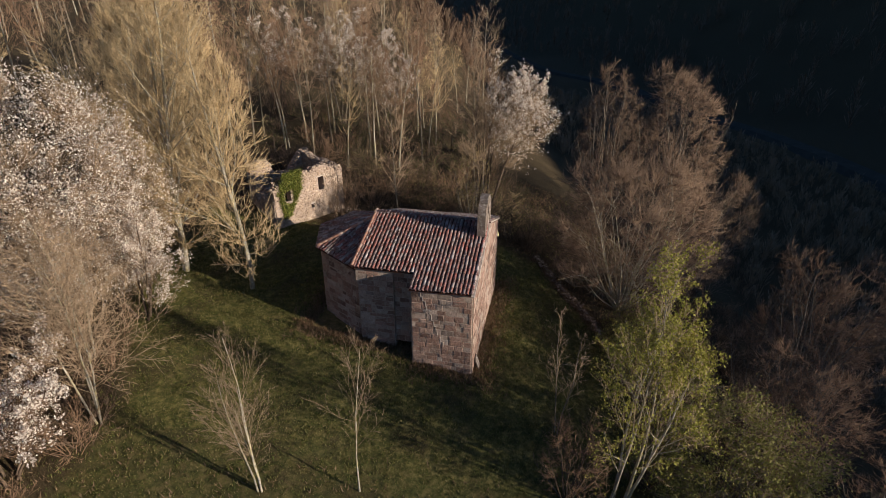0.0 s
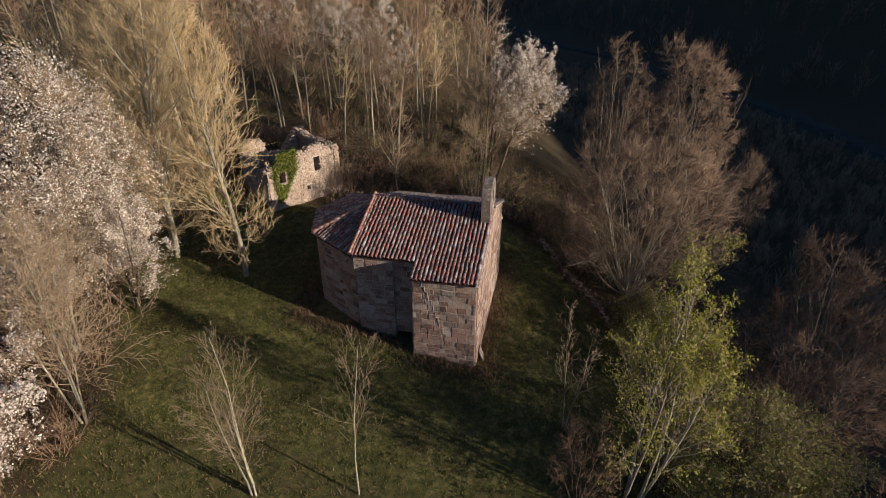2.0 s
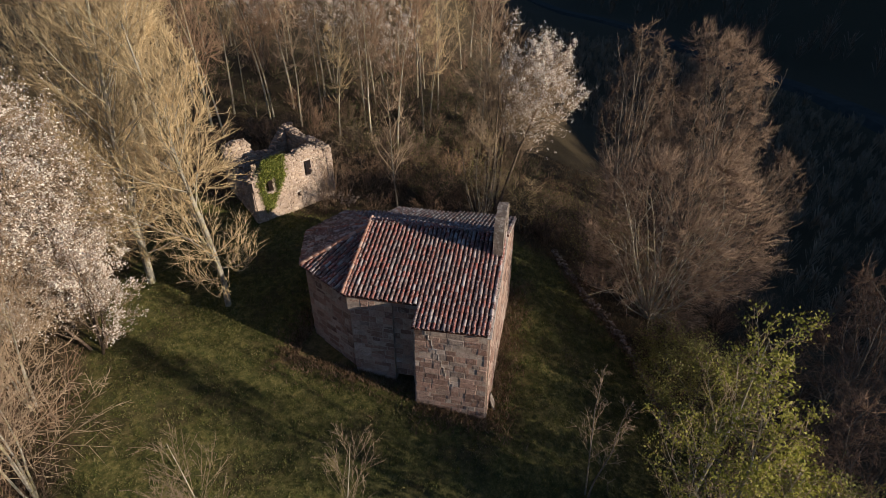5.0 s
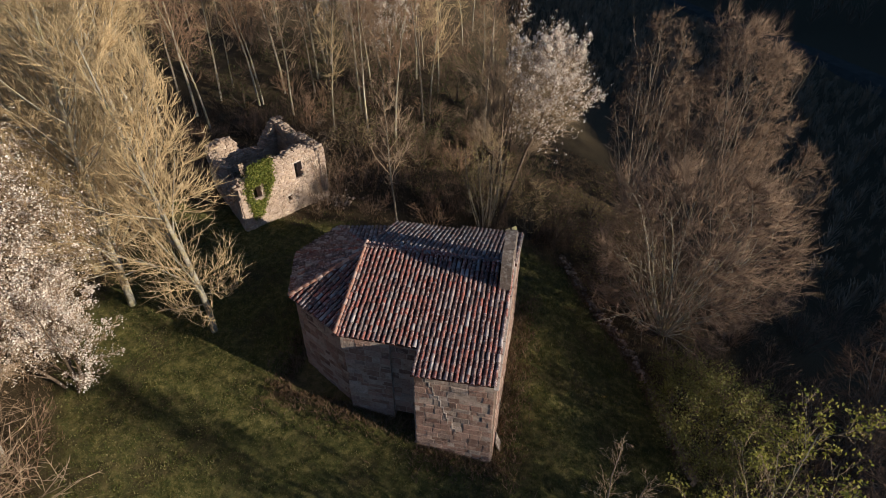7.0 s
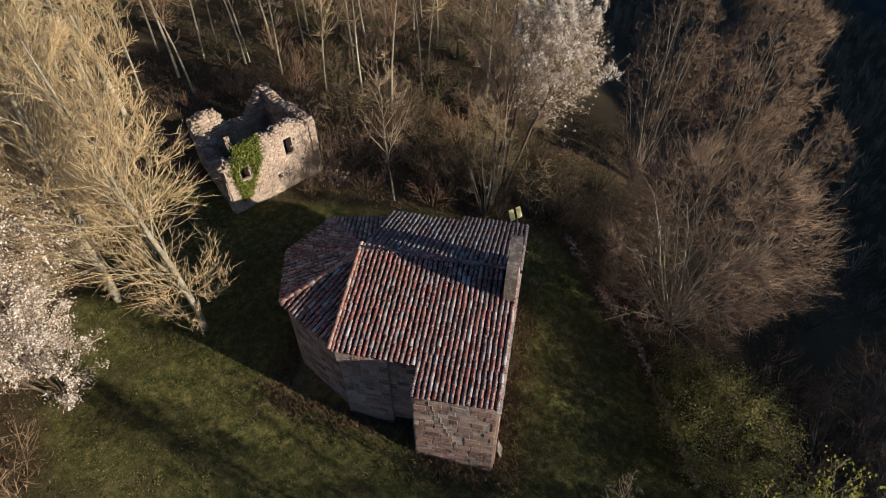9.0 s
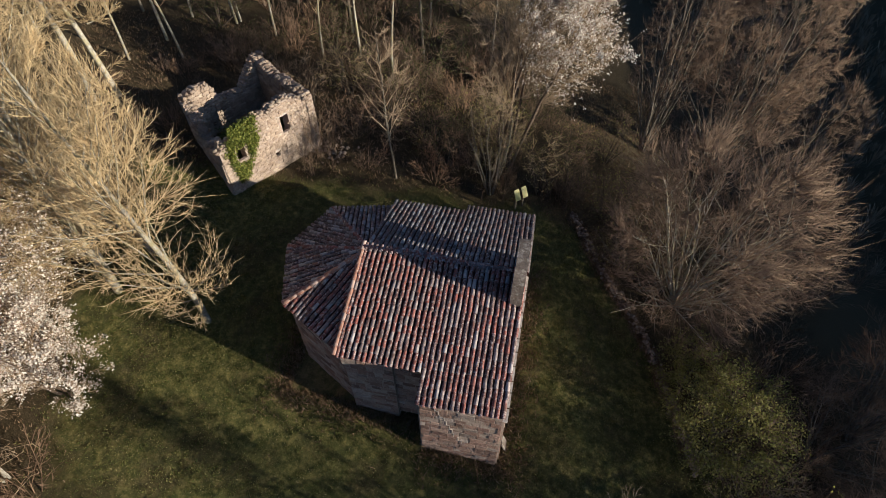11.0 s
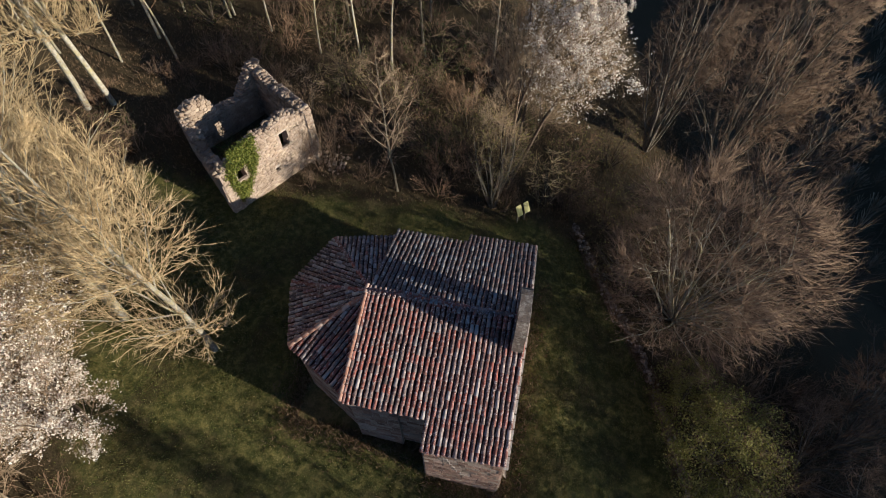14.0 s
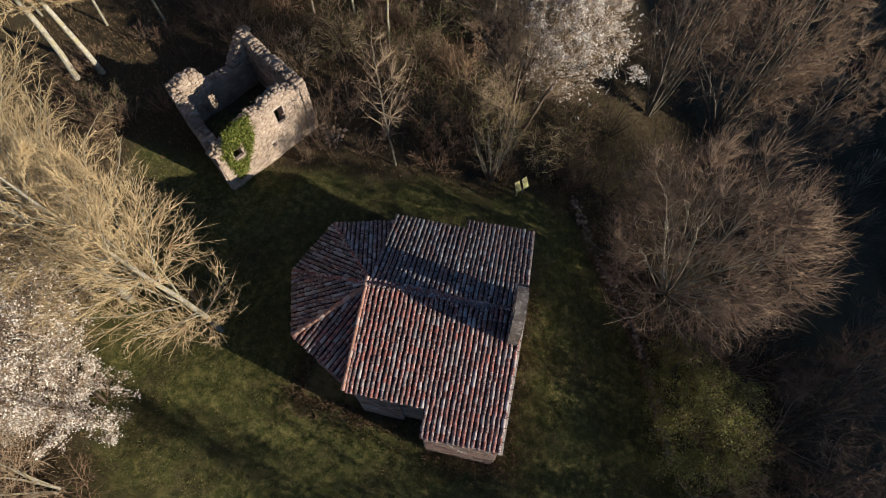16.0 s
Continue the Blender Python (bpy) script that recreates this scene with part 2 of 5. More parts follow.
def quick_mesh(name, verts, faces, material, smooth=False):
    """faces: an array of equal-sided polygons."""
    me = bpy.data.meshes.new(name)
    verts, faces = np.asarray(verts, np.float32), np.asarray(faces, np.int32)
    k = faces.shape[1]
    me.vertices.add(len(verts))
    me.vertices.foreach_set("co", verts.ravel())
    me.loops.add(faces.size)
    me.loops.foreach_set("vertex_index", faces.ravel())
    me.polygons.add(len(faces))
    me.polygons.foreach_set("loop_start", np.arange(0, faces.size, k, dtype=np.int32))
    me.polygons.foreach_set("loop_total", np.full(len(faces), k, np.int32))
    me.materials.append(material)
    me.update(calc_edges=True)
    if smooth:
        me.polygons.foreach_set("use_smooth", np.ones(len(faces), bool))
    return me


def put(name, me, parent=None, label="", m=None):
    ob = new(name, me)
    if parent:
        ob.parent = parent
    if m is not None:
        ob.matrix_basis = m
    return tagged(ob, label)


def part(name, bm, material, parent, label=""):
    me = bpy.data.meshes.new(name)
    bm.to_mesh(me)
    bm.free()
    me.materials.append(material)
    return put(name, me, parent, label)


def box_bm(bm, x0, y0, z0, x1, y1, z1, m=None):
    c = Matrix.Translation(((x0 + x1) / 2, (y0 + y1) / 2, (z0 + z1) / 2)) @ Matrix.Diagonal((x1 - x0, y1 - y0, z1 - z0, 1))
    bmesh.ops.create_cube(bm, size=1.0, matrix=(m @ c) if m is not None else c)


def smooth01(a, b, x):
    t = np.clip((np.asarray(x, float) - a) / (b - a), 0, 1)
    return t * t * (3 - 2 * t)


# ---- ground ----
def valley(x, y):
    """How far across the valley a place lies; the spur's edge draws back towards the north."""
    return x + 0.22 * np.clip(y - 45, 0, 700)


def height(x, y):
    x, y = np.asarray(x, float), np.asarray(y, float)
    xl = np.clip(x, -60, 16)
    yl = np.clip(y, 5, 60)
    z = -0.11 * xl + 0.05 * (yl - 27) - 0.9 * smooth01(4.5, 9.5, x)
    z = z + 0.11 * np.clip(y - 60, 0, 160) * (1 - smooth01(-5, 60, x)) + 0.10 * np.clip(-x - 60, 0, 200)
    xv = valley(x, y)
    z = z - 19.5 * smooth01(10, 54, xv) + 103.4 * smooth01(132, 344, xv)
    w = smooth01(20, 90, np.hypot(x, y - 30))
    z = z + 0.10 * np.sin(x * 0.31 + 1.3) * np.cos(y * 0.27) + 0.05 * np.sin(x * 0.9 + y * 0.7) * np.cos(y * 1.1 - x * 0.35)
    return z + w * (1.2 * np.sin(x * 0.05 + y * 0.031) * np.cos(y * 0.043 - x * 0.02))


def litter(x, y):
    """0 on the mown meadow round the chapel, 1 on the forest floor."""
    x, y = np.asarray(x, float), np.asarray(y, float)
    right = smooth01(10.0, 12.5, x + 0.33 * (y - 32))
    back = smooth01(40.5, 45.0, y + 0.35 * np.sin(x) + 0.1 * x)
    left = smooth01(-1.0, 2.5, -x - 15.5 - 0.45 * np.clip(y - 22, 0, 9))
    front = smooth01(-22.5, -16.0, -y - 0.12 * x)
    return np.maximum.reduce([right, back, left * 0.8, front * 0.40])


def axis(lo, hi, c0, c1, fine, grow):
    xs = list(np.arange(c0, c1, fine))
    s, x = fine, c1
    while x < hi:
        xs.append(x)
        s *= grow
        x += s
    xs.append(hi)
    s, x = fine, c0
    while x > lo:
        s *= grow
        x -= s
        xs.append(max(x, lo))
    return np.unique(np.array(xs))


BANK = [(8.3, 43.0), (8.7, 41.2), (9.3, 38.8), (10.2, 36.3), (11.0, 33.8), (11.5, 31.3), (11.8, 29.3), (12.0, 27.6), (12.1, 25.8)]


def chapel_gap(x, y):
    """Metres from the chapel's foot."""
    u = 0.977 * (x + 0.67) - 0.213 * (y - 32.13)
    v = 0.213 * (x + 0.67) + 0.977 * (y - 32.13)
    return np.maximum(np.maximum(np.where(u < 0, -4.5 - v, -5.7 - v), v - 5.0), np.maximum(u - 3.6, -7.0 - u))


def earth(x, y):
    """1 where the turf is worn to reddish earth and dead fern: the bank and the chapel's foot."""
    px = np.interp(y, [b[1] for b in BANK[::-1]], [b[0] for b in BANK[::-1]])
    strip = (1 - smooth01(0.15, 0.75, np.abs(x - px + 0.12 * np.sin(y * 2.1)))) * smooth01(25.0, 27.0, y) * (1 - smooth01(42.0, 44.0, y))
    foot_ = 1 - smooth01(0.1, 1.3, chapel_gap(x, y))
    return np.maximum(strip, 0.45 * foot_)


gx, gy = axis(-1500, 1500, -26, 24, 0.38, 1.08), axis(-900, 2000, 10, 56, 0.38, 1.08)
X, Y = np.meshgrid(gx, gy)
Z = height(X, Y)
near = 1 - smooth01(30, 60, np.hypot(X, Y - 32))
Z = Z + near * (np.random.rand(*Z.shape) - 0.5) * 0.07
nx, ny = len(gx), len(gy)
i = np.arange(nx * ny).reshape(ny, nx)
quads = np.stack([i[:-1, :-1], i[:-1, 1:], i[1:, 1:], i[1:, :-1]], -1).reshape(-1, 4)
me = quick_mesh("ground", np.stack([X, Y, Z], -1).reshape(-1, 3), quads, M_GROUND, True)
lit = me.attributes.new("litter", "FLOAT", "POINT")
lit.data.foreach_set("value", litter(X, Y).ravel().astype(np.float32))
ear = me.attributes.new("earth", "FLOAT", "POINT")
ear.data.foreach_set("value", earth(X, Y).ravel().astype(np.float32))
tagged(put("ground", me), "sloping grass meadow running into brown forest floor", "ground", kind="structure")


def ground_z(x, y):
    return float(height(x, y))


# valley road
road_pts = [(108, 60), (104, 120), (97, 182), (82, 235), (62, 292), (30, 370), (-20, 470)]
verts, faces = [], []
fine = []
for (x0, y0), (x1, y1) in zip(road_pts, road_pts[1:]):
    for k in range(12):
        fine.append((x0 + (x1 - x0) * k / 12, y0 + (y1 - y0) * k / 12))
for k, (x, y) in enumerate(fine):
    x1, y1 = fine[min(k + 1, len(fine) - 1)]
    x0, y0 = fine[max(k - 1, 0)]
    d = Vector((x1 - x0, y1 - y0, 0)).normalized()
    n = Vector((-d.y, d.x, 0))
    for s in (-2.6, 2.6):
        px, py = x + n.x * s, y + n.y * s
        verts.append((px, py, ground_z(x, y) + 1.0))
        verts.append((px + n.x * math.copysign(2.5, s), py + n.y * math.copysign(2.5, s), ground_z(x, y) - 0.6))
for k in range(len(fine) - 1):
    a, b = 4 * k, 4 * k + 4
    faces += [(a, a + 2, b + 2, b), (a + 1, a, b, b + 1), (a + 2, a + 3, b + 3, b + 2)]
tagged(put("road", mesh_of("road", verts, faces, M_ROAD)), "gravel valley road, coloured dark for the deep shade", "road", kind="structure")


# ---- chapel ----
chapel = tagged(new("chapel"), "small red sandstone chapel with clay tile roof and bell gable", "chapel")
chapel.matrix_basis = pose(-0.67, 32.13, 0, 0, 0, -12.3)
KS, KN, RIDGE = 0.325, 0.355, 7.42


def block_mesh(seed, material, wild=1.0):
    """A dressed stone, one unit wide, deep and high, its front at -y."""
    r = random.Random(seed)
    c = 0.025 * wild
    v = []
    for y, k in ((0.5, 0.0), (-0.40, 0.0), (-0.5, c)):
        for sx, sz in ((-1, -1), (1, -1), (1, 1), (-1, 1)):
            v.append((sx * (0.5 - k) + r.uniform(-0.02, 0.02) * wild, y + (r.uniform(-0.03, 0.03) * wild if y < 0 else 0), sz * (0.5 - k * 1.6) + r.uniform(-0.03, 0.03) * wild))
    f = [(8, 9, 10, 11)]
    for a in (0, 4):
        for q in range(4):
            f.append((a + q, a + (q + 1) % 4, a + 4 + (q + 1) % 4, a + 4 + q))
    f.append((3, 2, 1, 0))
    return mesh_of("stone", v, f, material)


BLOCKS = [block_mesh(s, M_STONE, 1.8) for s in range(9)]
VERGE = [block_mesh(s + 50, M_PALE) for s in range(3)]
RUBBLE = [block_mesh(s + 20, M_RUBBLE_O, 2.0) for s in range(8)]


def join_blocks(name, places, blocks, material, parent, label=""):
    """All blocks at the given matrices as one part."""
    data = [(np.array([v.co[:] for v in b.vertices]), [tuple(p.vertices) for p in b.polygons]) for b in blocks]
    vs, fs, n = [], [], 0
    for q, m in enumerate(places):
        v, f = data[q % len(data)]
        a = np.array(m)
        vs.append(v @ a[:3, :3].T + a[:3, 3])
        fs += [tuple(k + n for k in face) for face in f]
        n += len(v)
    ob = put(name, quick_mesh(name, np.concatenate(vs), np.array(fs), material), parent, label)
    return tagged(ob, kind="stuff")


def courses(length, z0, top, rng, ch=(0.21, 0.42), cw=(0.26, 0.95), skip=None, proud=None, rough=0.7):
    """Places of dressed stones on a wall: the wall runs along x from 0, faces -y."""
    out, z = [], z0
    while True:
        h = rng.uniform(*ch)
        s = -rng.uniform(0, 0.3)
        any_in = False
        while s < length:
            w = rng.uniform(*cw)
            a, b = max(s, 0.0), min(s + w, length)
            s += w
            if b - a < 0.12:
                continue
            mid = (a + b) / 2
            t = top(mid)
            if z + h * 0.55 > t:
                continue
            any_in = True
            zz = min(z + h, t)
            if skip and skip(mid, (z + zz) / 2):
                continue
            d = 0.16 + (rng.uniform(-0.016, 0.022) if rough < 2 else rng.uniform(-0.02, 0.028)) + (proud(mid, (z + zz) / 2) if proud else 0)
            out.append(Matrix.Translation((mid, -d / 2 + 0.08, (z + zz) / 2)) @ pose(0, 0, 0, rng.uniform(-rough, rough), rng.uniform(-rough, rough), rng.uniform(-rough, rough))
                       @ Matrix.Diagonal((b - a - rng.uniform(0.008, 0.035), d, zz - z - rng.uniform(0.008, 0.03), 1)))
        z += h
        if not any_in:
            return out


def wall(parent, p0, p1, z0, top, thick, seed, material=M_MORTAR, single=False, label="", skip=None, proud=None, hole=None, **kw):
    """A wall from p0 to p1 (its outer side to the right of that way), columns of mortar core with stones laid on its face."""
    d = Vector((p1[0] - p0[0], p1[1] - p0[1], 0))
    length = d.length
    rot = math.degrees(math.atan2(d.y, d.x))
    bm = bmesh.new()
    n = max(1, int(length / 0.4))
    for k in range(n):
        a, b = length * k / n, length * (k + 1) / n
        spans = [(z0, top((a + b) / 2) - 0.01)]
        if hole:
            for h0, h1, hz0, hz1 in hole:
                if h0 < (a + b) / 2 < h1:
                    spans = [s for lo, hi in spans for s in ((lo, hz0), (hz1, hi)) if s[1] > s[0]]
        for lo, hi in spans:
            if hi - lo > 0.02:
                box_bm(bm, a, -0.073, lo, b, thick, hi)
    bmesh.ops.remove_doubles(bm, verts=bm.verts[:], dist=0.002)
    w = part("wall", bm, material, parent, label)
    w.matrix_basis = pose(p0[0], p0[1], 0, 0, 0, rot)
    rng = random.Random(seed)
    places = courses(length, z0, top, rng, skip=skip, proud=proud, **kw)
    if single:
        for q, m in enumerate(places):
            put("stone", rng.choice(BLOCKS), w, "", m)
    else:
        join_blocks("stonework", places, BLOCKS, M_STONE_J, w)
    return w


def flat(z):
    return lambda s: z


TU, TS, TN = 3.62, -5.72, 5.1      # transept bay: east face, south face, north face
zig = lambda s, z: 0.008 if (z < 2.1 or s < 0.5 + (5.2 - z) * 0.37) else 0.0
wall(chapel, (0.08, TS), (TU, TS), -1.2, flat(RIDGE + KS * TS - 0.10), 0.7, 1, single=True, proud=zig)
wall(chapel, (-3.55, -4.52), (-1.35, -4.52), -1.0, flat(5.85), 0.7, 2, single=True)
wall(chapel, (-1.35, -4.38), (0.10, -4.38), -1.0, flat(5.90), 0.7, 3, single=True, skip=lambda s, z: 0.2 < s < 1.2 and z < 0.75, hole=[(0.2, 1.2, -0.2, 0.75)])
wall(chapel, (0.08, -4.2), (0.08, TS), -1.2, flat(5.6), 0.7, 4)
east_top = lambda s: RIDGE - (KS * -(TS + s) if TS + s < 0 else KN * (TS + s)) - 0.06
wall(chapel, (TU, TS), (TU, TN), -1.6, east_top, 0.7, 5)
wall(chapel, (TU, TN), (0.08, TN), -1.6, flat(RIDGE - KN * TN - 0.1), 0.7, 6)
wall(chapel, (0.08, 4.45), (-3.6, 4.45), -1.0, flat(RIDGE - KN * 4.45 - 0.1), 0.7, 7)
APEX = Vector((-3.6, 0.05, 7.22))
APSE = [Vector(p) for p in ((-3.72, -4.45, 5.52), (-6.89, -2.77, 5.86), (-8.0, 0.52, 5.86), (-6.85, 3.65, 5.68), (-3.72, 4.5, 5.55))]
inset = [p + (Vector((-3.2, 0.2, p.z)) - p).normalized() * 0.27 for p in APSE]
for q in range(4):
    a, b = inset[q + 1], inset[q]
    za, zb = APSE[q + 1].z, APSE[q].z
    L = (b - a).length
    wall(chapel, (a.x, a.y), (b.x, b.y), -0.8, (lambda s, za=za, zb=zb, L=L: za + (zb - za) * s / L - 0.05), 0.6, 8 + q, single=q == 0)
# west gable above the apse roof
wall(chapel, (-3.6, 4.6), (-3.6, -4.6), 4.8, lambda s: RIDGE - (KN if s < 4.6 else KS) * abs(4.6 - s) - 0.06, 0.5, 13)
# pale stepped mortar seam on the south face
bm = bmesh.new()
sx, szz, rs = 0.55, 5.25, random.Random(3)
while szz > 2.0:
    drop, side = rs.uniform(0.22, 0.42), rs.uniform(0.05, 0.22)
    box_bm(bm, 0.08 + sx - 0.016, TS - 0.106, szz - drop, 0.08 + sx + 0.02, TS + 0.02, szz)
    box_bm(bm, 0.08 + sx - 0.016, TS - 0.104, szz - drop - 0.012, 0.08 + sx + side + 0.02, TS + 0.02, szz - drop + 0.016)
    sx, szz = sx + side, szz - drop
part("mortar_seam", bm, M_PALE, chapel, "pale stepped mortar seam")
# low threshold slab by the recess
bm = bmesh.new()
box_bm(bm, -1.2, -4.9, -0.3, 0.0, -4.35, 0.06)
bmesh.ops.bevel(bm, geom=bm.edges[:], offset=0.03, segments=1, affect="EDGES")
part("step", bm, M_BELFRY, chapel, "worn grey threshold slab")
bm = bmesh.new()
box_bm(bm, -1.15, -3.95, -0.3, -0.15, -3.85, 0.8)
part("door", bm, M_DARK, chapel, "low dark timber door")

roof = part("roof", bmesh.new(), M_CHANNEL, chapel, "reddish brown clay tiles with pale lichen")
TILE_STEP, ROW = 0.375, 0.236


def tile_mesh(name, length, r0, r1, material, seed):
    """A curved clay tile: y up the slope, hollow side down, wide end at y = 0."""
    r = random.Random(seed)
    n, v, f = 6, [], []
    for y, rad in ((0, r0), (length, r1)):
        for k in range(n + 1):
            a = math.pi * (k / n)
            v.append((rad * math.cos(a) * (1 + r.uniform(-0.03, 0.03)), y + r.uniform(-0.012, 0.012), rad * 1.1 * math.sin(a)))
    for k in range(n + 1):
        a = math.pi * (k / n)
        v.append(((r0 - 0.018) * math.cos(a), 0.004, (r0 - 0.018) * 1.1 * math.sin(a) - 0.004))
    for k in range(n):
        f.append((k, k + 1, n + 2 + k, n + 1 + k))
        f.append((k + 1, k, 2 * n + 2 + k, 2 * n + 3 + k))
    return mesh_of(name, v, f, material, False)


TILES = [tile_mesh("tile", 0.46, 0.100, 0.074, M_TILE, s) for s in range(4)]
joined_tiles, shade_tiles, channel_v, channel_f = [], [], [], []


def tile_panel(poly, eave_a, eave_b, single=False, seed=0, slab=0.12, row=ROW, in_shade=False):
    """Rows of tiles over a flat roof panel; poly: its corners; the eave runs from a to b."""
    rng = random.Random(seed)
    s_ax = (eave_b - eave_a).normalized()
    nrm = (poly[1] - poly[0]).cross(poly[2] - poly[0]).normalized()
    if nrm.z < 0:
        nrm = -nrm
    t_ax = nrm.cross(s_ax)
    if t_ax.z < 0:
        t_ax = -t_ax
    x_ax = t_ax.cross(nrm)
    flatp = [((p - eave_a).dot(s_ax), (p - eave_a).dot(t_ax)) for p in poly]
    base = Matrix(((x_ax.x, t_ax.x, nrm.x, 0), (x_ax.y, t_ax.y, nrm.y, 0), (x_ax.z, t_ax.z, nrm.z, 0), (0, 0, 0, 1)))

    def span(s):
        ts = []
        for (s0, t0), (s1, t1) in zip(flatp, flatp[1:] + flatp[:1]):
            if (s0 - s) * (s1 - s) < 0:
                ts.append(t0 + (t1 - t0) * (s - s0) / (s1 - s0))
        return (min(ts), max(ts)) if len(ts) > 1 else None

    lo, hi = min(p[0] for p in flatp), max(p[0] for p in flatp)
    rows = max(1, round((hi - lo) / row))
    step = (hi - lo) / rows
    for k in range(rows):
        s = lo + (k + 0.5) * step
        sp = span(s)
        wob = rng.uniform(-0.012, 0.012)
        if sp and sp[1] - sp[0] > 0.15:
            t = sp[0] - 0.08
            while t < sp[1] - 0.12:
                o = eave_a + s_ax * (s + wob + rng.uniform(-0.016, 0.016)) + t_ax * (t + rng.uniform(-0.03, 0.03)) + nrm * (0.045 + rng.uniform(0, 0.012))
                m = Matrix.Translation(o) @ base @ pose(0, 0, 0, -2.2 + rng.uniform(-1.0, 1.0), rng.uniform(-5, 5), rng.uniform(-2.6, 2.6))
                if single:
                    put("tile", rng.choice(TILES), roof, "", m)
                else:
                    (shade_tiles if in_shade else joined_tiles).append(m)
                t += TILE_STEP
        # channel tiles between the covers
        sp = span(min(lo + (k + 1) * step, hi - 0.01))
        if sp and sp[1] - sp[0] > 0.15 and k < rows - 1:
            n0 = len(channel_v)
            c = eave_a + s_ax * (lo + (k + 1) * step)
            for t in (sp[0] - 0.05, sp[1]):
                for q in range(4):
                    a = math.pi * (q / 3)
                    channel_v.append(c + s_ax * (0.10 * math.cos(a)) + t_ax * t + nrm * (0.075 - 0.075 * math.sin(a)))
            for q in range(3):
                channel_f.append((n0 + q, n0 + q + 1, n0 + 5 + q, n0 + 4 + q))
    # boarding below
    bm = bmesh.new()
    top = [bm.verts.new(p) for p in poly]
    bot = [bm.verts.new(p - Vector((0, 0, slab))) for p in poly]
    bm.faces.new(top)
    bm.faces.new(bot[::-1])
    for q in range(len(poly)):
        w = (q + 1) % len(poly)
        bm.faces.new((top[q], bot[q], bot[w], top[w]))
    bmesh.ops.recalc_face_normals(bm, faces=bm.faces[:])
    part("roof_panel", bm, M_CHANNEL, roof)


def sz(u, v):
    return Vector((u, v, RIDGE + KS * v if v < 0 else RIDGE - KN * v))


tile_panel([sz(0, -6.0), sz(3.72, -5.9), sz(3.72, 0), sz(0, 0)], sz(0, -6.0), sz(3.72, -6.0), True, 1)
tile_panel([sz(-3.78, -4.77), sz(0, -4.77), sz(0, 0), sz(-3.78, 0)], sz(-3.78, -4.77), sz(0, -4.77), False, 2)
tile_panel([sz(0.1, 5.36), sz(3.76, 5.32), sz(3.76, 0), sz(0.1, 0)], sz(3.76, 5.36), sz(0.1, 5.36), False, 3, in_shade=True)
tile_panel([sz(-3.75, 4.8), sz(0.1, 4.7), sz(0.1, 0), sz(-3.75, 0)], sz(0.1, 4.75), sz(-3.75, 4.75), False, 4, in_shade=True)
for q in range(4):
    tile_panel([APSE[q], APSE[q + 1], APEX], APSE[q], APSE[q + 1], False, 5 + q, in_shade=q > 0)


def cover_line(a, b, seed, lift=0.06, r=1.15):
    rng = random.Random(seed)
    d = (b - a)
    t_ax = d.normalized()
    x_ax = t_ax.cross(Vector((0, 0, 1))).normalized()
    n_ax = x_ax.cross(t_ax)
    base = Matrix(((x_ax.x, t_ax.x, n_ax.x, 0), (x_ax.y, t_ax.y, n_ax.y, 0), (x_ax.z, t_ax.z, n_ax.z, 0), (0, 0, 0, 1)))
    t, out = 0.0, []
    while t < d.length - 0.1:
        out.append(Matrix.Translation(a + t_ax * t + n_ax * (lift + rng.uniform(0, 0.015))) @ base @ pose(0, 0, 0, -1.5, 0, rng.uniform(-2.5, 2.5)) @ Matrix.Diagonal((r, 1, r, 1)))
        t += TILE_STEP
    return out


join_blocks("ridge_tiles", cover_line(sz(-3.8, 0), sz(2.8, 0), 1), TILES, M_TILE_J, roof)
join_blocks("verge_tiles", cover_line(sz(-3.8, -4.8), sz(-3.8, 0), 3, 0.05, 1.25), TILES, M_TILE_VERGE, roof, "pale orange verge tiles")
for q in (2, 3):
    join_blocks("hip_tiles", cover_line(APSE[q], APEX, 10 + q, 0.05), TILES, M_TILE_J, roof)
join_blocks("hip_tiles", cover_line(APSE[1], APEX + Vector((-0.4, -0.3, -0.2)), 11, 0.10, 1.4), TILES, M_TILE_VERGE, roof, "pale mortared hip tiles")
join_blocks("roof_tiles", joined_tiles, TILES, M_TILE_J, roof)
join_blocks("roof_tiles", shade_tiles, TILES, M_TILE_SHADE, roof, "clay tiles greyed to carry the shade of north slope and apse")
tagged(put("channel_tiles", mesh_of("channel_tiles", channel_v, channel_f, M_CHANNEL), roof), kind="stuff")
# mortar bed under the ridge
bm = bmesh.new()
box_bm(bm, -3.8, -0.16, RIDGE - 0.12, 2.8, 0.16, RIDGE + 0.035)
part("ridge_bed", bm, M_CHANNEL, roof)
# verge stones along the east gable
rng = random.Random(77)
verge = []
for sgn, vend, k in ((-1, 5.85, KS), (1, 5.3, KN)):
    v = 0.1
    while v < vend:
        w = rng.uniform(0.4, 0.7)
        mid = v + w / 2
        verge.append(Matrix.Translation((TU + 0.06, sgn * mid, RIDGE - k * mid - 0.03)) @ pose(0, 0, 0, -sgn * math.degrees(math.atan(k)), 0, 0) @ Matrix.Diagonal((0.20, w - 0.02, 0.08, 1)))
        v += w
for q, m in enumerate(verge):
    put("verge_slab", VERGE[q % len(VERGE)], chapel, "pale verge slab along the gable", m)

# bell gable: voussoir-like pieces round an open arch
belfry = tagged(new("bell_gable"), "lichened stone bell gable with open arch")
belfry.parent = chapel
rng = random.Random(5)
VC, HW, BT, TOPZ, BB = -0.3, 1.2, 8.3, 9.3, 6.5


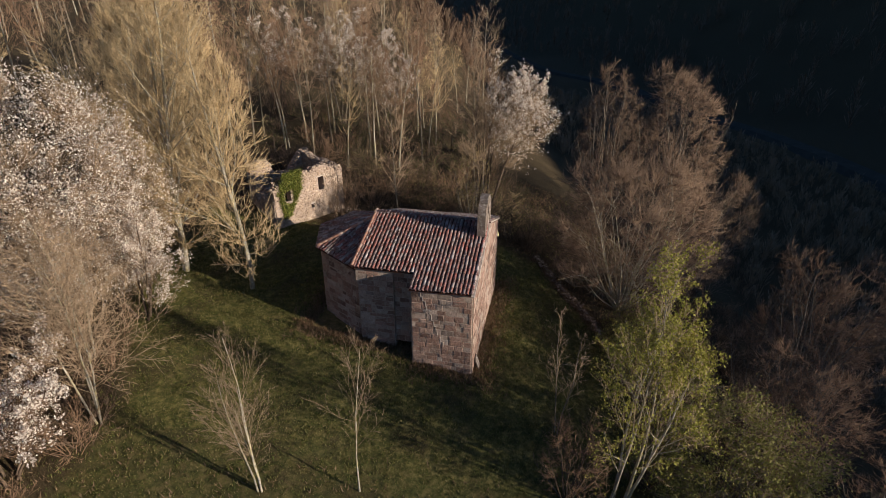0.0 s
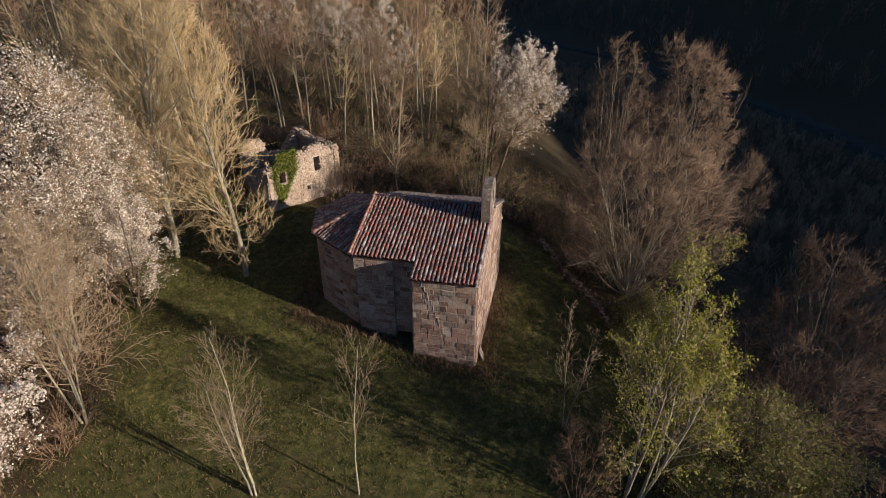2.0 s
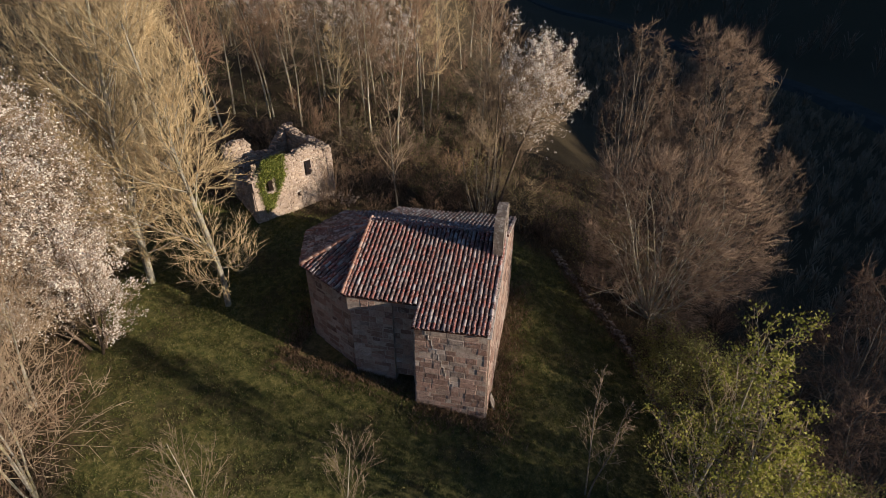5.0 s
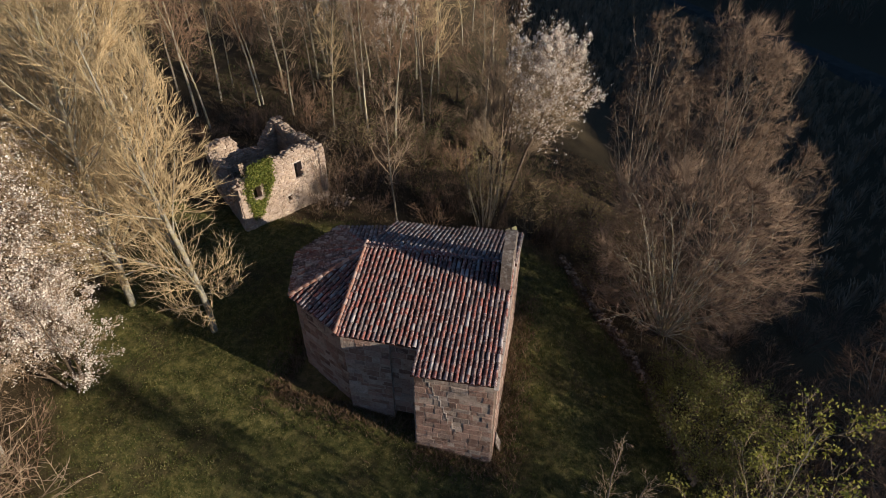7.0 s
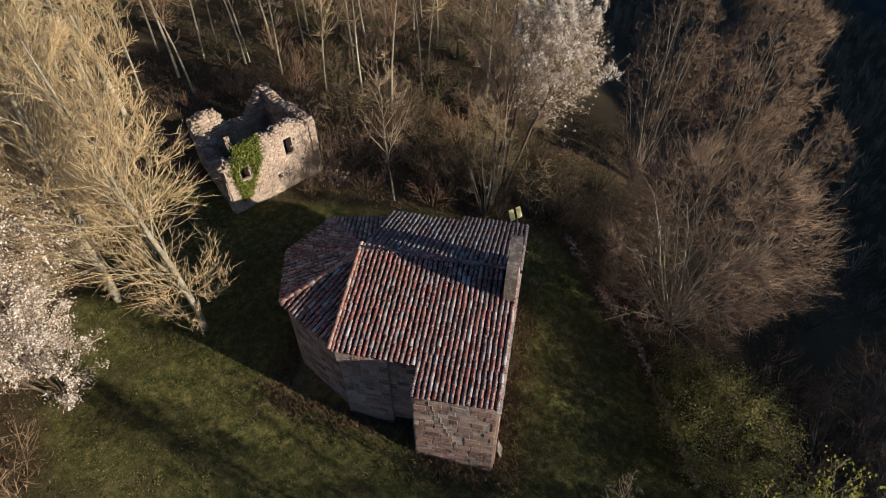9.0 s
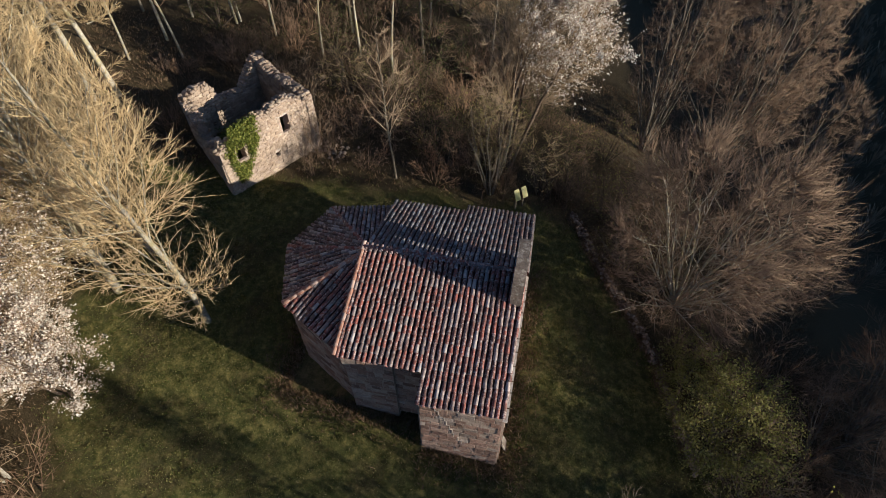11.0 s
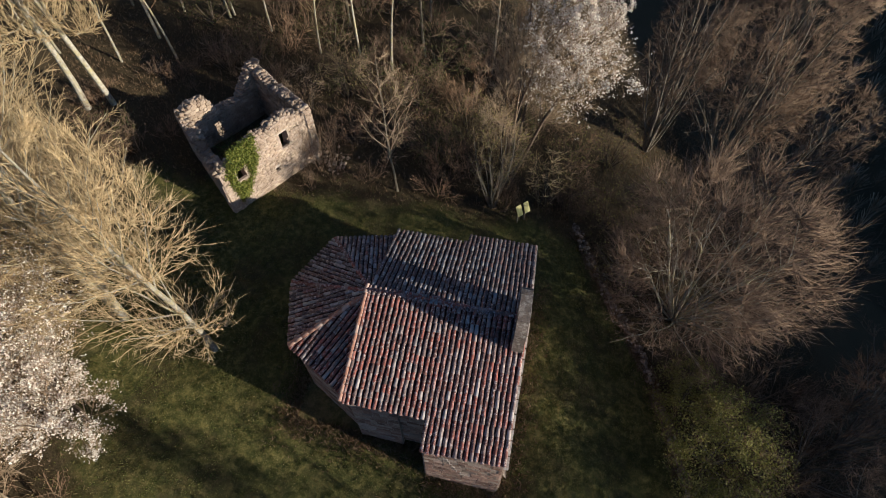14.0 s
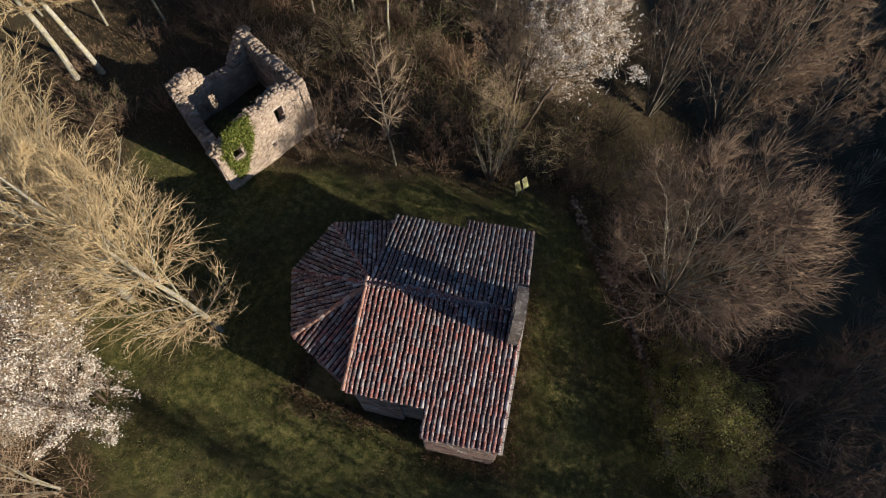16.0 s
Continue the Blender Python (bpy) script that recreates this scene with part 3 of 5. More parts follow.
def outline(t):
    """t 0..1 along the outer and the inner edge, from the south foot over the top to the north foot."""
    if t < 0.28:
        z = BB + (BT - BB) * t / 0.28
        return (VC - HW, z), (VC - 0.27, max(z, 8.02))
    if t > 0.72:
        z = BB + (BT - BB) * (1 - t) / 0.28
        return (VC + HW, z), (VC + 0.27, max(z, 8.02))
    a = math.pi * (1 - (t - 0.28) / 0.44)
    return (VC + HW * math.cos(a), BT + (TOPZ - BT) * math.sin(a)), (VC + 0.27 * math.cos(a), 8.4 + 0.28 * math.sin(a))


NP = 20
for q in range(NP):
    o0, i0 = outline(q / NP)
    o1, i1 = outline((q + 1) / NP)
    du = rng.uniform(-0.02, 0.02)
    u0, u1 = 3.14 + du, 3.64 + du
    bm = bmesh.new()
    vs = [bm.verts.new((u, v + rng.uniform(-0.015, 0.015), z + rng.uniform(-0.015, 0.015))) for u in (u0, u1) for v, z in (o0, o1, i1, i0)]
    for fc in ((0, 1, 2, 3), (7, 6, 5, 4), (0, 4, 5, 1), (1, 5, 6, 2), (2, 6, 7, 3), (3, 7, 4, 0)):
        bm.faces.new([vs[k] for k in fc])
    bmesh.ops.remove_doubles(bm, verts=bm.verts[:], dist=0.001)
    bmesh.ops.recalc_face_normals(bm, faces=bm.faces[:])
    part("stone", bm, M_BELFRY, belfry)
bm = bmesh.new()
box_bm(bm, 3.15, VC - 0.9, BB, 3.62, VC + 0.9, 8.06)
part("base", bm, M_BELFRY, belfry)

# ---- ruined house ----
ruin = tagged(new("ruined_house"), "roofless ruined stone house with ragged walls", "ruined house")
ruin.matrix_basis = pose(0, 0, 0)
RS, RE, RN, RW = (-14.0, 41.9), (-9.3, 47.3), (-13.7, 51.9), (-17.7, 46.9)


def ragged(base, amp, seed, notch=None):
    r = random.Random(seed)
    ph = [r.uniform(0, 6.3) for _ in range(4)]

    def f(s):
        z = base(s) + amp * (0.5 * math.sin(s * 1.3 + ph[0]) + 0.3 * math.sin(s * 3.1 + ph[1]) + 0.25 * math.sin(s * 6.7 + ph[2]))
        for a, b, zz in (notch or ()):
            if a < s < b:
                z = min(z, zz)
        return z
    return f


def ruin_wall(p0, p1, top, seed, single=False, holes=()):
    d = Vector((p1[0] - p0[0], p1[1] - p0[1], 0))
    L = d.length
    m = pose(p0[0], p0[1], 0, 0, 0, math.degrees(math.atan2(d.y, d.x)))
    rng = random.Random(seed)
    z0 = min(ground_z(*p0), ground_z(*p1)) - 0.4
    bm = bmesh.new()
    n = int(L / 0.2)
    for k in range(n):
        a, b = L * k / n, L * (k + 1) / n
        spans = [(z0, top((a + b) / 2), 0.62)]
        for h0, h1, hz0, hz1 in holes:
            if h0 < (a + b) / 2 < h1:
                spans = [s for lo, hi, _ in spans for s in ((lo, hz0, 0.14), (hz1, hi, 0.62)) if s[1] > s[0]]
        for lo, hi, deep in spans:
            box_bm(bm, a, -0.062, lo, b, deep, hi)
    bmesh.ops.remove_doubles(bm, verts=bm.verts[:], dist=0.002)
    w = part("wall", bm, M_MORTAR, ruin)
    w.matrix_basis = m
    skip = lambda s, z: any(h0 - 0.05 < s < h1 + 0.05 and hz0 - 0.05 < z < hz1 + 0.05 for h0, h1, hz0, hz1 in holes)
    places = courses(L, z0 + 0.2, top, rng, (0.10, 0.21), (0.12, 0.44), skip=skip, proud=lambda s, z: rng.uniform(-0.03, 0.035), rough=10)
    inner = [Matrix.Translation((0, 0.65, 0)) @ Matrix.Translation((L, 0, 0)) @ pose(0, 0, 0, 0, 0, 180) @ p for p in courses(L, z0 + 0.2, lambda s: top(L - s), rng, (0.2, 0.3), (0.25, 0.55), skip=lambda s, z: any(h0 - 0.1 < L - s < h1 + 0.1 and z < hz1 + 0.05 for h0, h1, _, hz1 in holes), rough=7)]
    cap = []
    s = 0.0
    while s < L:
        for y in (0.12, 0.36, 0.56):
            cap.append(Matrix.Translation((s, y, top(s) + rng.uniform(-0.05, 0.08))) @ pose(0, 0, 0, rng.uniform(-25, 25), rng.uniform(-25, 25), rng.uniform(0, 360)) @ Matrix.Diagonal((rng.uniform(0.18, 0.36), rng.uniform(0.16, 0.3), rng.uniform(0.12, 0.22), 1)))
        s += rng.uniform(0.2, 0.32)
    cap = [p for p in cap if not skip(p.translation.x, p.translation.z)]
    if single:
        for p in places[:300]:
            put("stone", rng.choice(RUBBLE), w, "", p)
        places = places[300:]
    join_blocks("stonework", places + inner + cap, RUBBLE, M_RUBBLE, w)
    for h0, h1, hz0, hz1 in holes:
        bm = bmesh.new()
        box_bm(bm, h0 - 0.18, -0.08, hz1 - 0.02, h1 + 0.18, 0.5, hz1 + 0.14, m)
        part("lintel", bm, M_PALE, ruin, "pale stone lintel")


ruin_wall(RS, RE, ragged(lambda s: 5.6 + 0.9 * smooth01(0.8, 3.0, s) - 0.9 * smooth01(5.4, 7.2, s), 0.22, 1), 1, True, [(1.0, 1.7, 4.35, 5.35), (4.4, 5.1, 4.5, 5.75), (3.55, 3.85, 3.1, 3.5)])
ruin_wall(RE, RN, ragged(lambda s: 6.0 + 0.05 * s, 0.25, 2), 2)
ruin_wall(RN, RW, ragged(lambda s: 6.4 - 1.5 * smooth01(0.3, 2.6, s) + 1.4 * smooth01(3.9, 4.7, s), 0.2, 3), 3)
ruin_wall(RW, RS, ragged(lambda s: 5.9 - 0.2 * s, 0.35, 4, [(2.2, 4.2, 4.3)]), 4)


# ---- trees ----
def norm(v):
    return v / (np.linalg.norm(v) + 1e-9)


class Wood:
    """Grows a branching plant; keeps its segments by stem (trunk and limbs) and the fine twigs apart."""

    def __init__(self, seed, levels, thick=2, taper=(1.15, 0.75)):
        self.taper = taper              # length of the lowest side shoots, and how much shorter the highest are
        self.r = np.random.RandomState(seed)
        self.levels = levels            # per level: child count, length ratio, angle, up-pull, wander, pieces, first child
        self.thick = thick              # levels that belong to the trunk
        self.stems, self.fine, self.last, self.tips = [], [], [], []

    def stem(self, p, d, length, radius):
        self.stems.append([])
        self.grow(p, d, length, radius)

    def grow(self, p, d, length, radius, lv=0):
        cnt, ratio, ang, up, wander, n, first = self.levels[lv]
        r = self.r
        p, d = np.array(p, float), norm(np.array(d, float))
        step = length / n
        pts = [(p, d, radius)]
        keep = self.stems[-1] if lv < self.thick else self.last if lv + 1 == len(self.levels) else self.fine
        for k in range(n):
            d = norm(d + r.normal(0, wander, 3) + np.array((0, 0, up)))
            q = p + d * step
            r1 = radius * (1 - (k + 1) / n * 0.82)
            keep.append((*p, *q, pts[-1][2], r1))
            p = q
            pts.append((p, d, r1))
        if lv + 1 >= len(self.levels):
            self.tips.append((*p, *d))
            if r.rand() < 0.7:
                self.tips.append((*(pts[0][0] * 0.5 + p * 0.5), *d))
            return
        m = max(1, int(round(cnt * r.uniform(0.8, 1.2))))
        for k in range(m):
            f = first + (1 - first) * (k + r.uniform(0.1, 0.9)) / m
            x = f * n
            a = min(int(x), n - 1)
            t = x - a
            q = pts[a][0] * (1 - t) + pts[a + 1][0] * t
            dd = pts[a + 1][1]
            rad = pts[a][2] * (1 - t) + pts[a + 1][2] * t
            side = norm(np.cross(dd, r.normal(0, 1, 3)))
            th = radians(ang) * r.uniform(0.65, 1.3)
            nd = dd * math.cos(th) + side * math.sin(th)
            shrink = self.taper[0] - self.taper[1] * (f - first) / (1 - first + 1e-6)
            self.grow(q, nd, length * ratio * shrink * r.uniform(0.75, 1.2), rad * (0.38 if lv == 0 else 0.5), lv + 1)
        self.tips.append((*p, *d))


def egg(r, n, centre, radii, shell=0.5, lobes=0.08, seed=0.0, low=-1.0):
    """Points in the outer part of an uneven egg-shaped crown."""
    v = r.normal(0, 1, (n, 3))
    v /= np.linalg.norm(v, axis=1, keepdims=True)
    v = v[v[:, 2] > low]
    k = shell + (1 - shell) * r.rand(len(v)) ** 0.5
    a = np.arctan2(v[:, 1], v[:, 0])
    k = k * (1 + lobes * (np.sin(3 * a + 4 * v[:, 2] + seed) + 0.7 * np.sin(5 * a - 7 * v[:, 2] + 2 * seed)))
    return np.array(centre) + v * k[:, None] * np.array(radii)


def spire(r, n, h, low, radius, lean=(0, 0), peak=0.3):
    """Points in a tall pointed crown, widest at the share peak of its height."""
    f = r.rand(n) ** 0.85
    prof = np.where(f < peak, 0.45 + 0.55 * np.sin(f / peak * math.pi / 2), np.cos((f - peak) / (1 - peak) * math.pi / 2) ** 0.8)
    a = r.uniform(0, 6.283, n)
    q = radius * prof * (0.35 + 0.65 * r.rand(n) ** 0.5) * (1 + 0.10 * np.sin(3 * a + 9 * f))
    z = h * (low + (1 - low) * f)
    return np.stack([q * np.cos(a) + lean[0] * z, q * np.sin(a) + lean[1] * z, z], -1)


def fill(w, targets, reach=2.2, kids=3, sag=0.18, rad=0.012, rise=0.3, fork=0.17, lift=0.06):
    """Twigs from the nearest wood out to each target, forking on the way."""
    ends = np.array([q[3:6] for st in w.stems for q in st] + [q[3:6] for q in w.fine])
    kd = kdtree.KDTree(len(ends))
    for k, e in enumerate(ends):
        kd.insert(e, k)
    kd.balance()
    r = w.r
    for t in targets:
        back = np.array((-0.22 * t[0], -0.22 * t[1], 0.0))
        back *= min(1.0, 0.5 * reach / (np.linalg.norm(back) + 1e-6))
        q, _, _ = kd.find(t + back - np.array((0, 0, rise * reach)))
        q = np.array(q)
        dist = np.linalg.norm(t - q)
        if not 0.2 < dist < 1.25 * reach:
            continue
        mid = q + (t - q) * 0.5 + np.array((r.normal(0, 0.06), r.normal(0, 0.06), -sag)) * dist
        w.fine.append((*q, *mid, rad, rad * 0.8))
        w.last.append((*mid, *t, rad * 0.8, 0))
        w.tips.append((*t, *norm(t - mid)))
        for k in range(kids):
            f = r.uniform(0.0, 0.7)
            o = mid + (t - mid) * f
            e = o + (t - mid) * r.uniform(0.35, 0.75) + r.normal(0, fork, 3) * dist + np.array((0, 0, lift * dist))
            w.last.append((*o, *e, rad * 0.7, 0))
            w.tips.append((*e, *norm(e - o)))
    return w


def tubes(name, segs, sides, material, rmin, spikes=None):
    s = np.array(segs, float)
    a, b, r0, r1 = s[:, :3], s[:, 3:6], np.maximum(s[:, 6], rmin), np.maximum(s[:, 7], rmin * 0.7)
    d = b - a
    d /= np.linalg.norm(d, axis=1, keepdims=True) + 1e-9
    ref = np.where(np.abs(d[:, 2:3]) > 0.9, np.array([[1.0, 0, 0]]), np.array([[0, 0, 1.0]]))
    x = np.cross(d, ref)
    x /= np.linalg.norm(x, axis=1, keepdims=True) + 1e-9
    y = np.cross(d, x)
    ang = np.arange(sides) * 2 * math.pi / sides
    ring = x[:, None] * np.cos(ang)[None, :, None] + y[:, None] * np.sin(ang)[None, :, None]
    va = a[:, None] + ring * r0[:, None, None]
    vb = b[:, None] + ring * r1[:, None, None]
    verts = np.concatenate([va, vb], 1).reshape(-1, 3)
    k = np.arange(sides)
    q = np.stack([k, (k + 1) % sides, sides + (k + 1) % sides, sides + k], -1)
    faces = (np.arange(len(s))[:, None, None] * 2 * sides + q[None]).reshape(-1, 4)
    if spikes is None:
        # one skin along each stem: a piece starts from the ring where the one before it ends
        run = np.zeros(len(s), bool)
        run[1:] = np.abs(a[1:] - b[:-1]).max(1) < 1e-6
        base = np.arange(len(s)) * 2 * sides
        start = np.where(run, base - sides, base)
        faces = np.stack([start[:, None] + k, start[:, None] + (k + 1) % sides, base[:, None] + sides + (k + 1) % sides, base[:, None] + sides + k], -1).reshape(-1, 4)
        used = np.unique(faces)
        back = np.zeros(len(verts), int)
        back[used] = np.arange(len(used))
        return quick_mesh(name, verts[used], back[faces], material, sides > 3)
    # tapering twig ends: three-sided spikes
    tri = np.concatenate([faces[:, [0, 1, 2]], faces[:, [0, 2, 3]]])
    s = np.array(spikes, float)
    a, b, r0 = s[:, :3], s[:, 3:6], np.maximum(s[:, 6], rmin) * 1.15
    d = b - a
    d /= np.linalg.norm(d, axis=1, keepdims=True) + 1e-9
    x = np.cross(d, np.roll(d, 1, 1) + 0.3)
    x /= np.linalg.norm(x, axis=1, keepdims=True) + 1e-9
    y = np.cross(d, x)
    v = np.stack([a + x * r0[:, None], a + (-0.5 * x + 0.87 * y) * r0[:, None], a + (-0.5 * x - 0.87 * y) * r0[:, None], b], 1).reshape(-1, 3)
    t = np.array([(0, 1, 3), (1, 2, 3), (2, 0, 3)])
    t = (np.arange(len(s))[:, None, None] * 4 + t[None]).reshape(-1, 3) + len(verts)
    return quick_mesh(name, np.concatenate([verts, v]), np.concatenate([tri, t]), material)


def leaves(name, tips, per, size, spread, material, seed, flatness=0.0):
    """Small folded leaf or petal quads round the twig tips."""
    r = np.random.RandomState(seed)
    t = np.array(tips)[:, :3]
    c = np.repeat(t, per, 0) + r.normal(0, spread, (len(t) * per, 3))
    n = len(c)
    u = r.normal(0, 1, (n, 3))
    u /= np.linalg.norm(u, axis=1, keepdims=True)
    w = np.cross(u, r.normal(0, 1, (n, 3)))
    w /= np.linalg.norm(w, axis=1, keepdims=True) + 1e-9
    s = size * r.uniform(0.55, 1.3, (n, 1))
    v = np.stack([c - u * s, c + w * s * 0.6, c + u * s, c - w * s * 0.6 + np.cross(u, w) * s * 0.35], 1).reshape(-1, 3)
    return quick_mesh(name, v, np.arange(n * 4).reshape(-1, 4), material)


def plant(name, label, category, wood, at, trunk_mat, twig_mat, rmin=0.006, leaf=None, group="", sides=6):
    """An Empty at the foot, with each trunk, the crown of twigs and, where it has them, leaves or blossom."""
    root = tagged(new(name), label, category, group)
    root.matrix_basis = at
    for st in wood.stems:
        put("trunk", tubes("trunk", st, sides, trunk_mat, rmin * 1.6), root)
    if wood.fine:
        tagged(put("crown", tubes("crown", wood.fine, 3, twig_mat, rmin, wood.last), root), kind="stuff")
    if leaf:
        nm, per, size, spread, material, *rest = leaf
        low, share, where = (rest + [-9, 1.0, None][len(rest):])[:3]
        pick = np.random.RandomState(5).rand(len(wood.tips))
        tips = [t for t, q in zip(wood.tips, pick) if t[2] > low + 2.0 * (q - 0.5) and (q * 7) % 1 < share and (where is None or where(t[0] + 3.0 * (((q * 31) % 1) - 0.5), t[1], t[2]))]
        tagged(put(nm, leaves(nm, tips, per, size, spread, material, 3), root), kind="stuff")
    return root


def foot(x, y, rz=0.0, s=1.0, dz=-0.1):
    return pose(x, y, ground_z(x, y) + dz, 0, 0, rz) @ Matrix.Diagonal((s, s, s, 1))


# level: child count, length ratio, angle, up-pull, wander, pieces, first child
def poplar(seed, h, stems=1, spread=0.12, wide=0.40, first=0.17, rich=1.0):
    w = Wood(seed, [(int(34 * rich), wide, 42, 0.03, 0.045, 9, first), (int(12 * rich), 0.44, 36, 0.07, 0.07, 5, 0.10), (8, 0.50, 38, 0.08, 0.09, 2, 0.12), (5, 0.55, 40, 0.05, 0.1, 1, 0.1)])
    for k in range(stems):
        a = seed + k * 2.4
        s = spread if stems > 1 else 0.03
        w.stem((0.15 * math.cos(a), 0.15 * math.sin(a), 0), (s * math.cos(a), s * math.sin(a), 1), h * (1 - 0.12 * k), h * 0.0115)
    # twisted low shoots hanging below the crown
    for k in range(5):
        a = seed * 1.7 + k * 1.3
        w.stems.append([])
        w.grow((0.1 * math.cos(a), 0.1 * math.sin(a), h * (first - 0.015 * k)), (math.cos(a), math.sin(a), 0.1), h * 0.13, h * 0.0022, 1)
    w.stems = [w.stems[k] for k in range(stems)] + [[q for st in w.stems[stems:] for q in st]]
    return fill(w, spire(w.r, int(850 * rich), h * 1.02, first - 0.03, h * wide * (0.55 if stems == 1 else 0.72)), 1.6, 3, 0.05, 0.012, 0.5, 0.17, 0.12)


def broad(seed, h, stems=5, spread=0.5, first=0.25, dens=1.0, tilt=(0, 0)):
    """Many-stemmed spreading tree."""
    w = Wood(seed, [(int(12 * dens), 0.42, 42, 0.05, 0.06, 8, first), (int(9 * dens), 0.42, 40, 0.10, 0.09, 4, 0.15), (7, 0.42, 38, 0.09, 0.1, 3, 0.15), (4, 0.55, 34, 0.08, 0.1, 1, 0.1), (0, 0, 0, 0.05, 0.1, 1, 0)])
    for k in range(stems):
        a = 2.4 * k + seed
        s = spread * (0.35 + 0.65 * ((k * 37) % 10) / 10)
        w.stem((0.3 * math.cos(a), 0.3 * math.sin(a), 0), (s * math.cos(a) + tilt[0], s * math.sin(a) + tilt[1], 1), h * (0.8 + 0.05 * ((k * 7) % 5)), h * 0.011)
    return w


def dome(seed, h, radius, stems=22, low=0.12, fine=1.0, droop=-0.15, side=0.26, reach=0.72, up=1.0, full=1.0):
    """Coppiced tree: many stems fanned out evenly, their twigs filling an egg-shaped crown to one even edge."""
    w = Wood(seed, [(int(9 * fine), side, 46, 0.02, 0.07, 6, 0.25), (6, 0.46, 40, 0.09 * up, 0.13, 3, 0.15), (4, 0.58, 32, 0.12 * up, 0.12, 1, 0.15)], 2, (1.05, 0.42))
    for k in range(stems):
        a = 2.39996 * k + seed
        sp = 1 - (1 - droop) * (k + 0.5) / stems
        cp = math.sqrt(max(0.0, 1 - sp * sp))
        end = np.array((radius * cp * math.cos(a), radius * cp * math.sin(a), 0.52 * h + 0.48 * h * sp)) * w.r.uniform(reach - 0.07, reach + 0.05)
        length = np.linalg.norm(end)
        w.stem((0.2 * cp * math.cos(a), 0.2 * cp * math.sin(a), low), end / length, length, 0.03 + length * 0.0055)
    area = (radius * radius + 2 * radius * h * 0.5) / 3
    pts = egg(w.r, int(72 * full * area), (0, 0, 0.53 * h), (radius, radius, 0.47 * h), 0.45, 0.10, seed, min(-0.25, droop - 0.3))
    return fill(w, pts, max(0.7, 0.25 * radius), 3, 0.14 * up, 0.0075 + 0.0008 * radius, 0.15, 0.20)


def slim(seed, h, stems, spread):
    """A few upright trunks with steep, light limbs."""
    w = Wood(seed, [(15, 0.30, 36, 0.02, 0.045, 9, 0.30), (7, 0.45, 38, 0.12, 0.09, 3, 0.2), (5, 0.5, 38, 0.1, 0.1, 2, 0.2), (0, 0, 0, 0.05, 0.1, 1, 0)])
    for k in range(stems):
        a = 2.2 * k + seed
        w.stem((0.25 * math.cos(a), 0.25 * math.sin(a), 0), (spread * math.cos(a), spread * math.sin(a), 1), h * (1 - 0.07 * k), h * 0.0062)
    return w


def slender(seed, h, dens=1.0, first=0.35, rad=0.014):
    w = Wood(seed, [(int(17 * dens), 0.32, 42, 0.03, 0.04, 6, first), (6, 0.50, 40, 0.12, 0.12, 2, 0.2), (4, 0.6, 34, 0.12, 0.1, 1, 0.15)], 1)
    w.stem((0, 0, 0), (0.03, 0.02, 1), h, h * 0.0085)
    return fill(w, spire(w.r, int(180 * dens), h * 1.02, first, h * 0.17, (0.03, 0.02)), 1.6, 2, 0.12, rad)


def sapling(seed, h, stems=1, width=1.0, dens=1.0, ang=1.0):
    w = Wood(seed, [(int(15 * dens), 0.40 * width, 36 * ang, 0.02, 0.045, 7, 0.28), (5, 0.45, 36 * ang, 0.08, 0.09, 3, 0.2), (4, 0.5, 34 * ang, 0.08, 0.10, 2, 0.2), (0, 0, 0, 0.05, 0.1, 1, 0)], 1)
    for k in range(stems):
        a = 2.1 * k + seed
        lean = (0.07 + 0.10 * (ang - 1) * 2) * (stems > 1)
        w.stem((0.1 * math.cos(a), 0.1 * math.sin(a), 0), (lean * math.cos(a), lean * math.sin(a), 1), h * (1 - 0.13 * k * (0.6 if ang > 1 else 1)), h * 0.006)
    return w


def shrub(seed, h, stems=14, spread=0.7, dens=1.0):
    w = Wood(seed, [(int(7 * dens), 0.5, 36, 0.05, 0.1, 3, 0.2), (int(5 * dens), 0.5, 38, 0.06, 0.12, 1, 0.15), (0, 0, 0, 0.04, 0.12, 1, 0)], 0)
    for k in range(stems):
        a = 2.4 * k + seed
        s = spread * math.sqrt((k + 0.5) / stems)
        w.stem((0.4 * s * math.cos(a), 0.4 * s * math.sin(a), 0), (s * math.cos(a), s * math.sin(a), 1), h * w.r.uniform(0.7, 1.1), 0.012 + h * 0.003)
    w.stems = []
    return w


# poplars beside the ruin
plant("poplar_tree", "tall bare poplar with pale trunk and golden twigs", "tree", poplar(11, 16.0, 1, 0.1, 0.36), foot(-13.3, 32.8), M_BARK_PALE, M_TWIG_GOLD, 0.0100)
plant("poplar_tree", "large bare poplar with golden upswept branches", "tree", poplar(12, 18.5, 2, 0.14, 0.34, 0.17, 1.2), foot(-18.6, 34.4), M_BARK_PALE, M_TWIG_GOLD, 0.0100)
plant("poplar_tree", "leaning bare poplar with pale trunk", "tree", poplar(13, 17.0, 2, 0.2, 0.34, 0.17, 1.2), foot(-21.5, 37.0, 60), M_BARK_PALE, M_TWIG_GOLD, 0.0100)
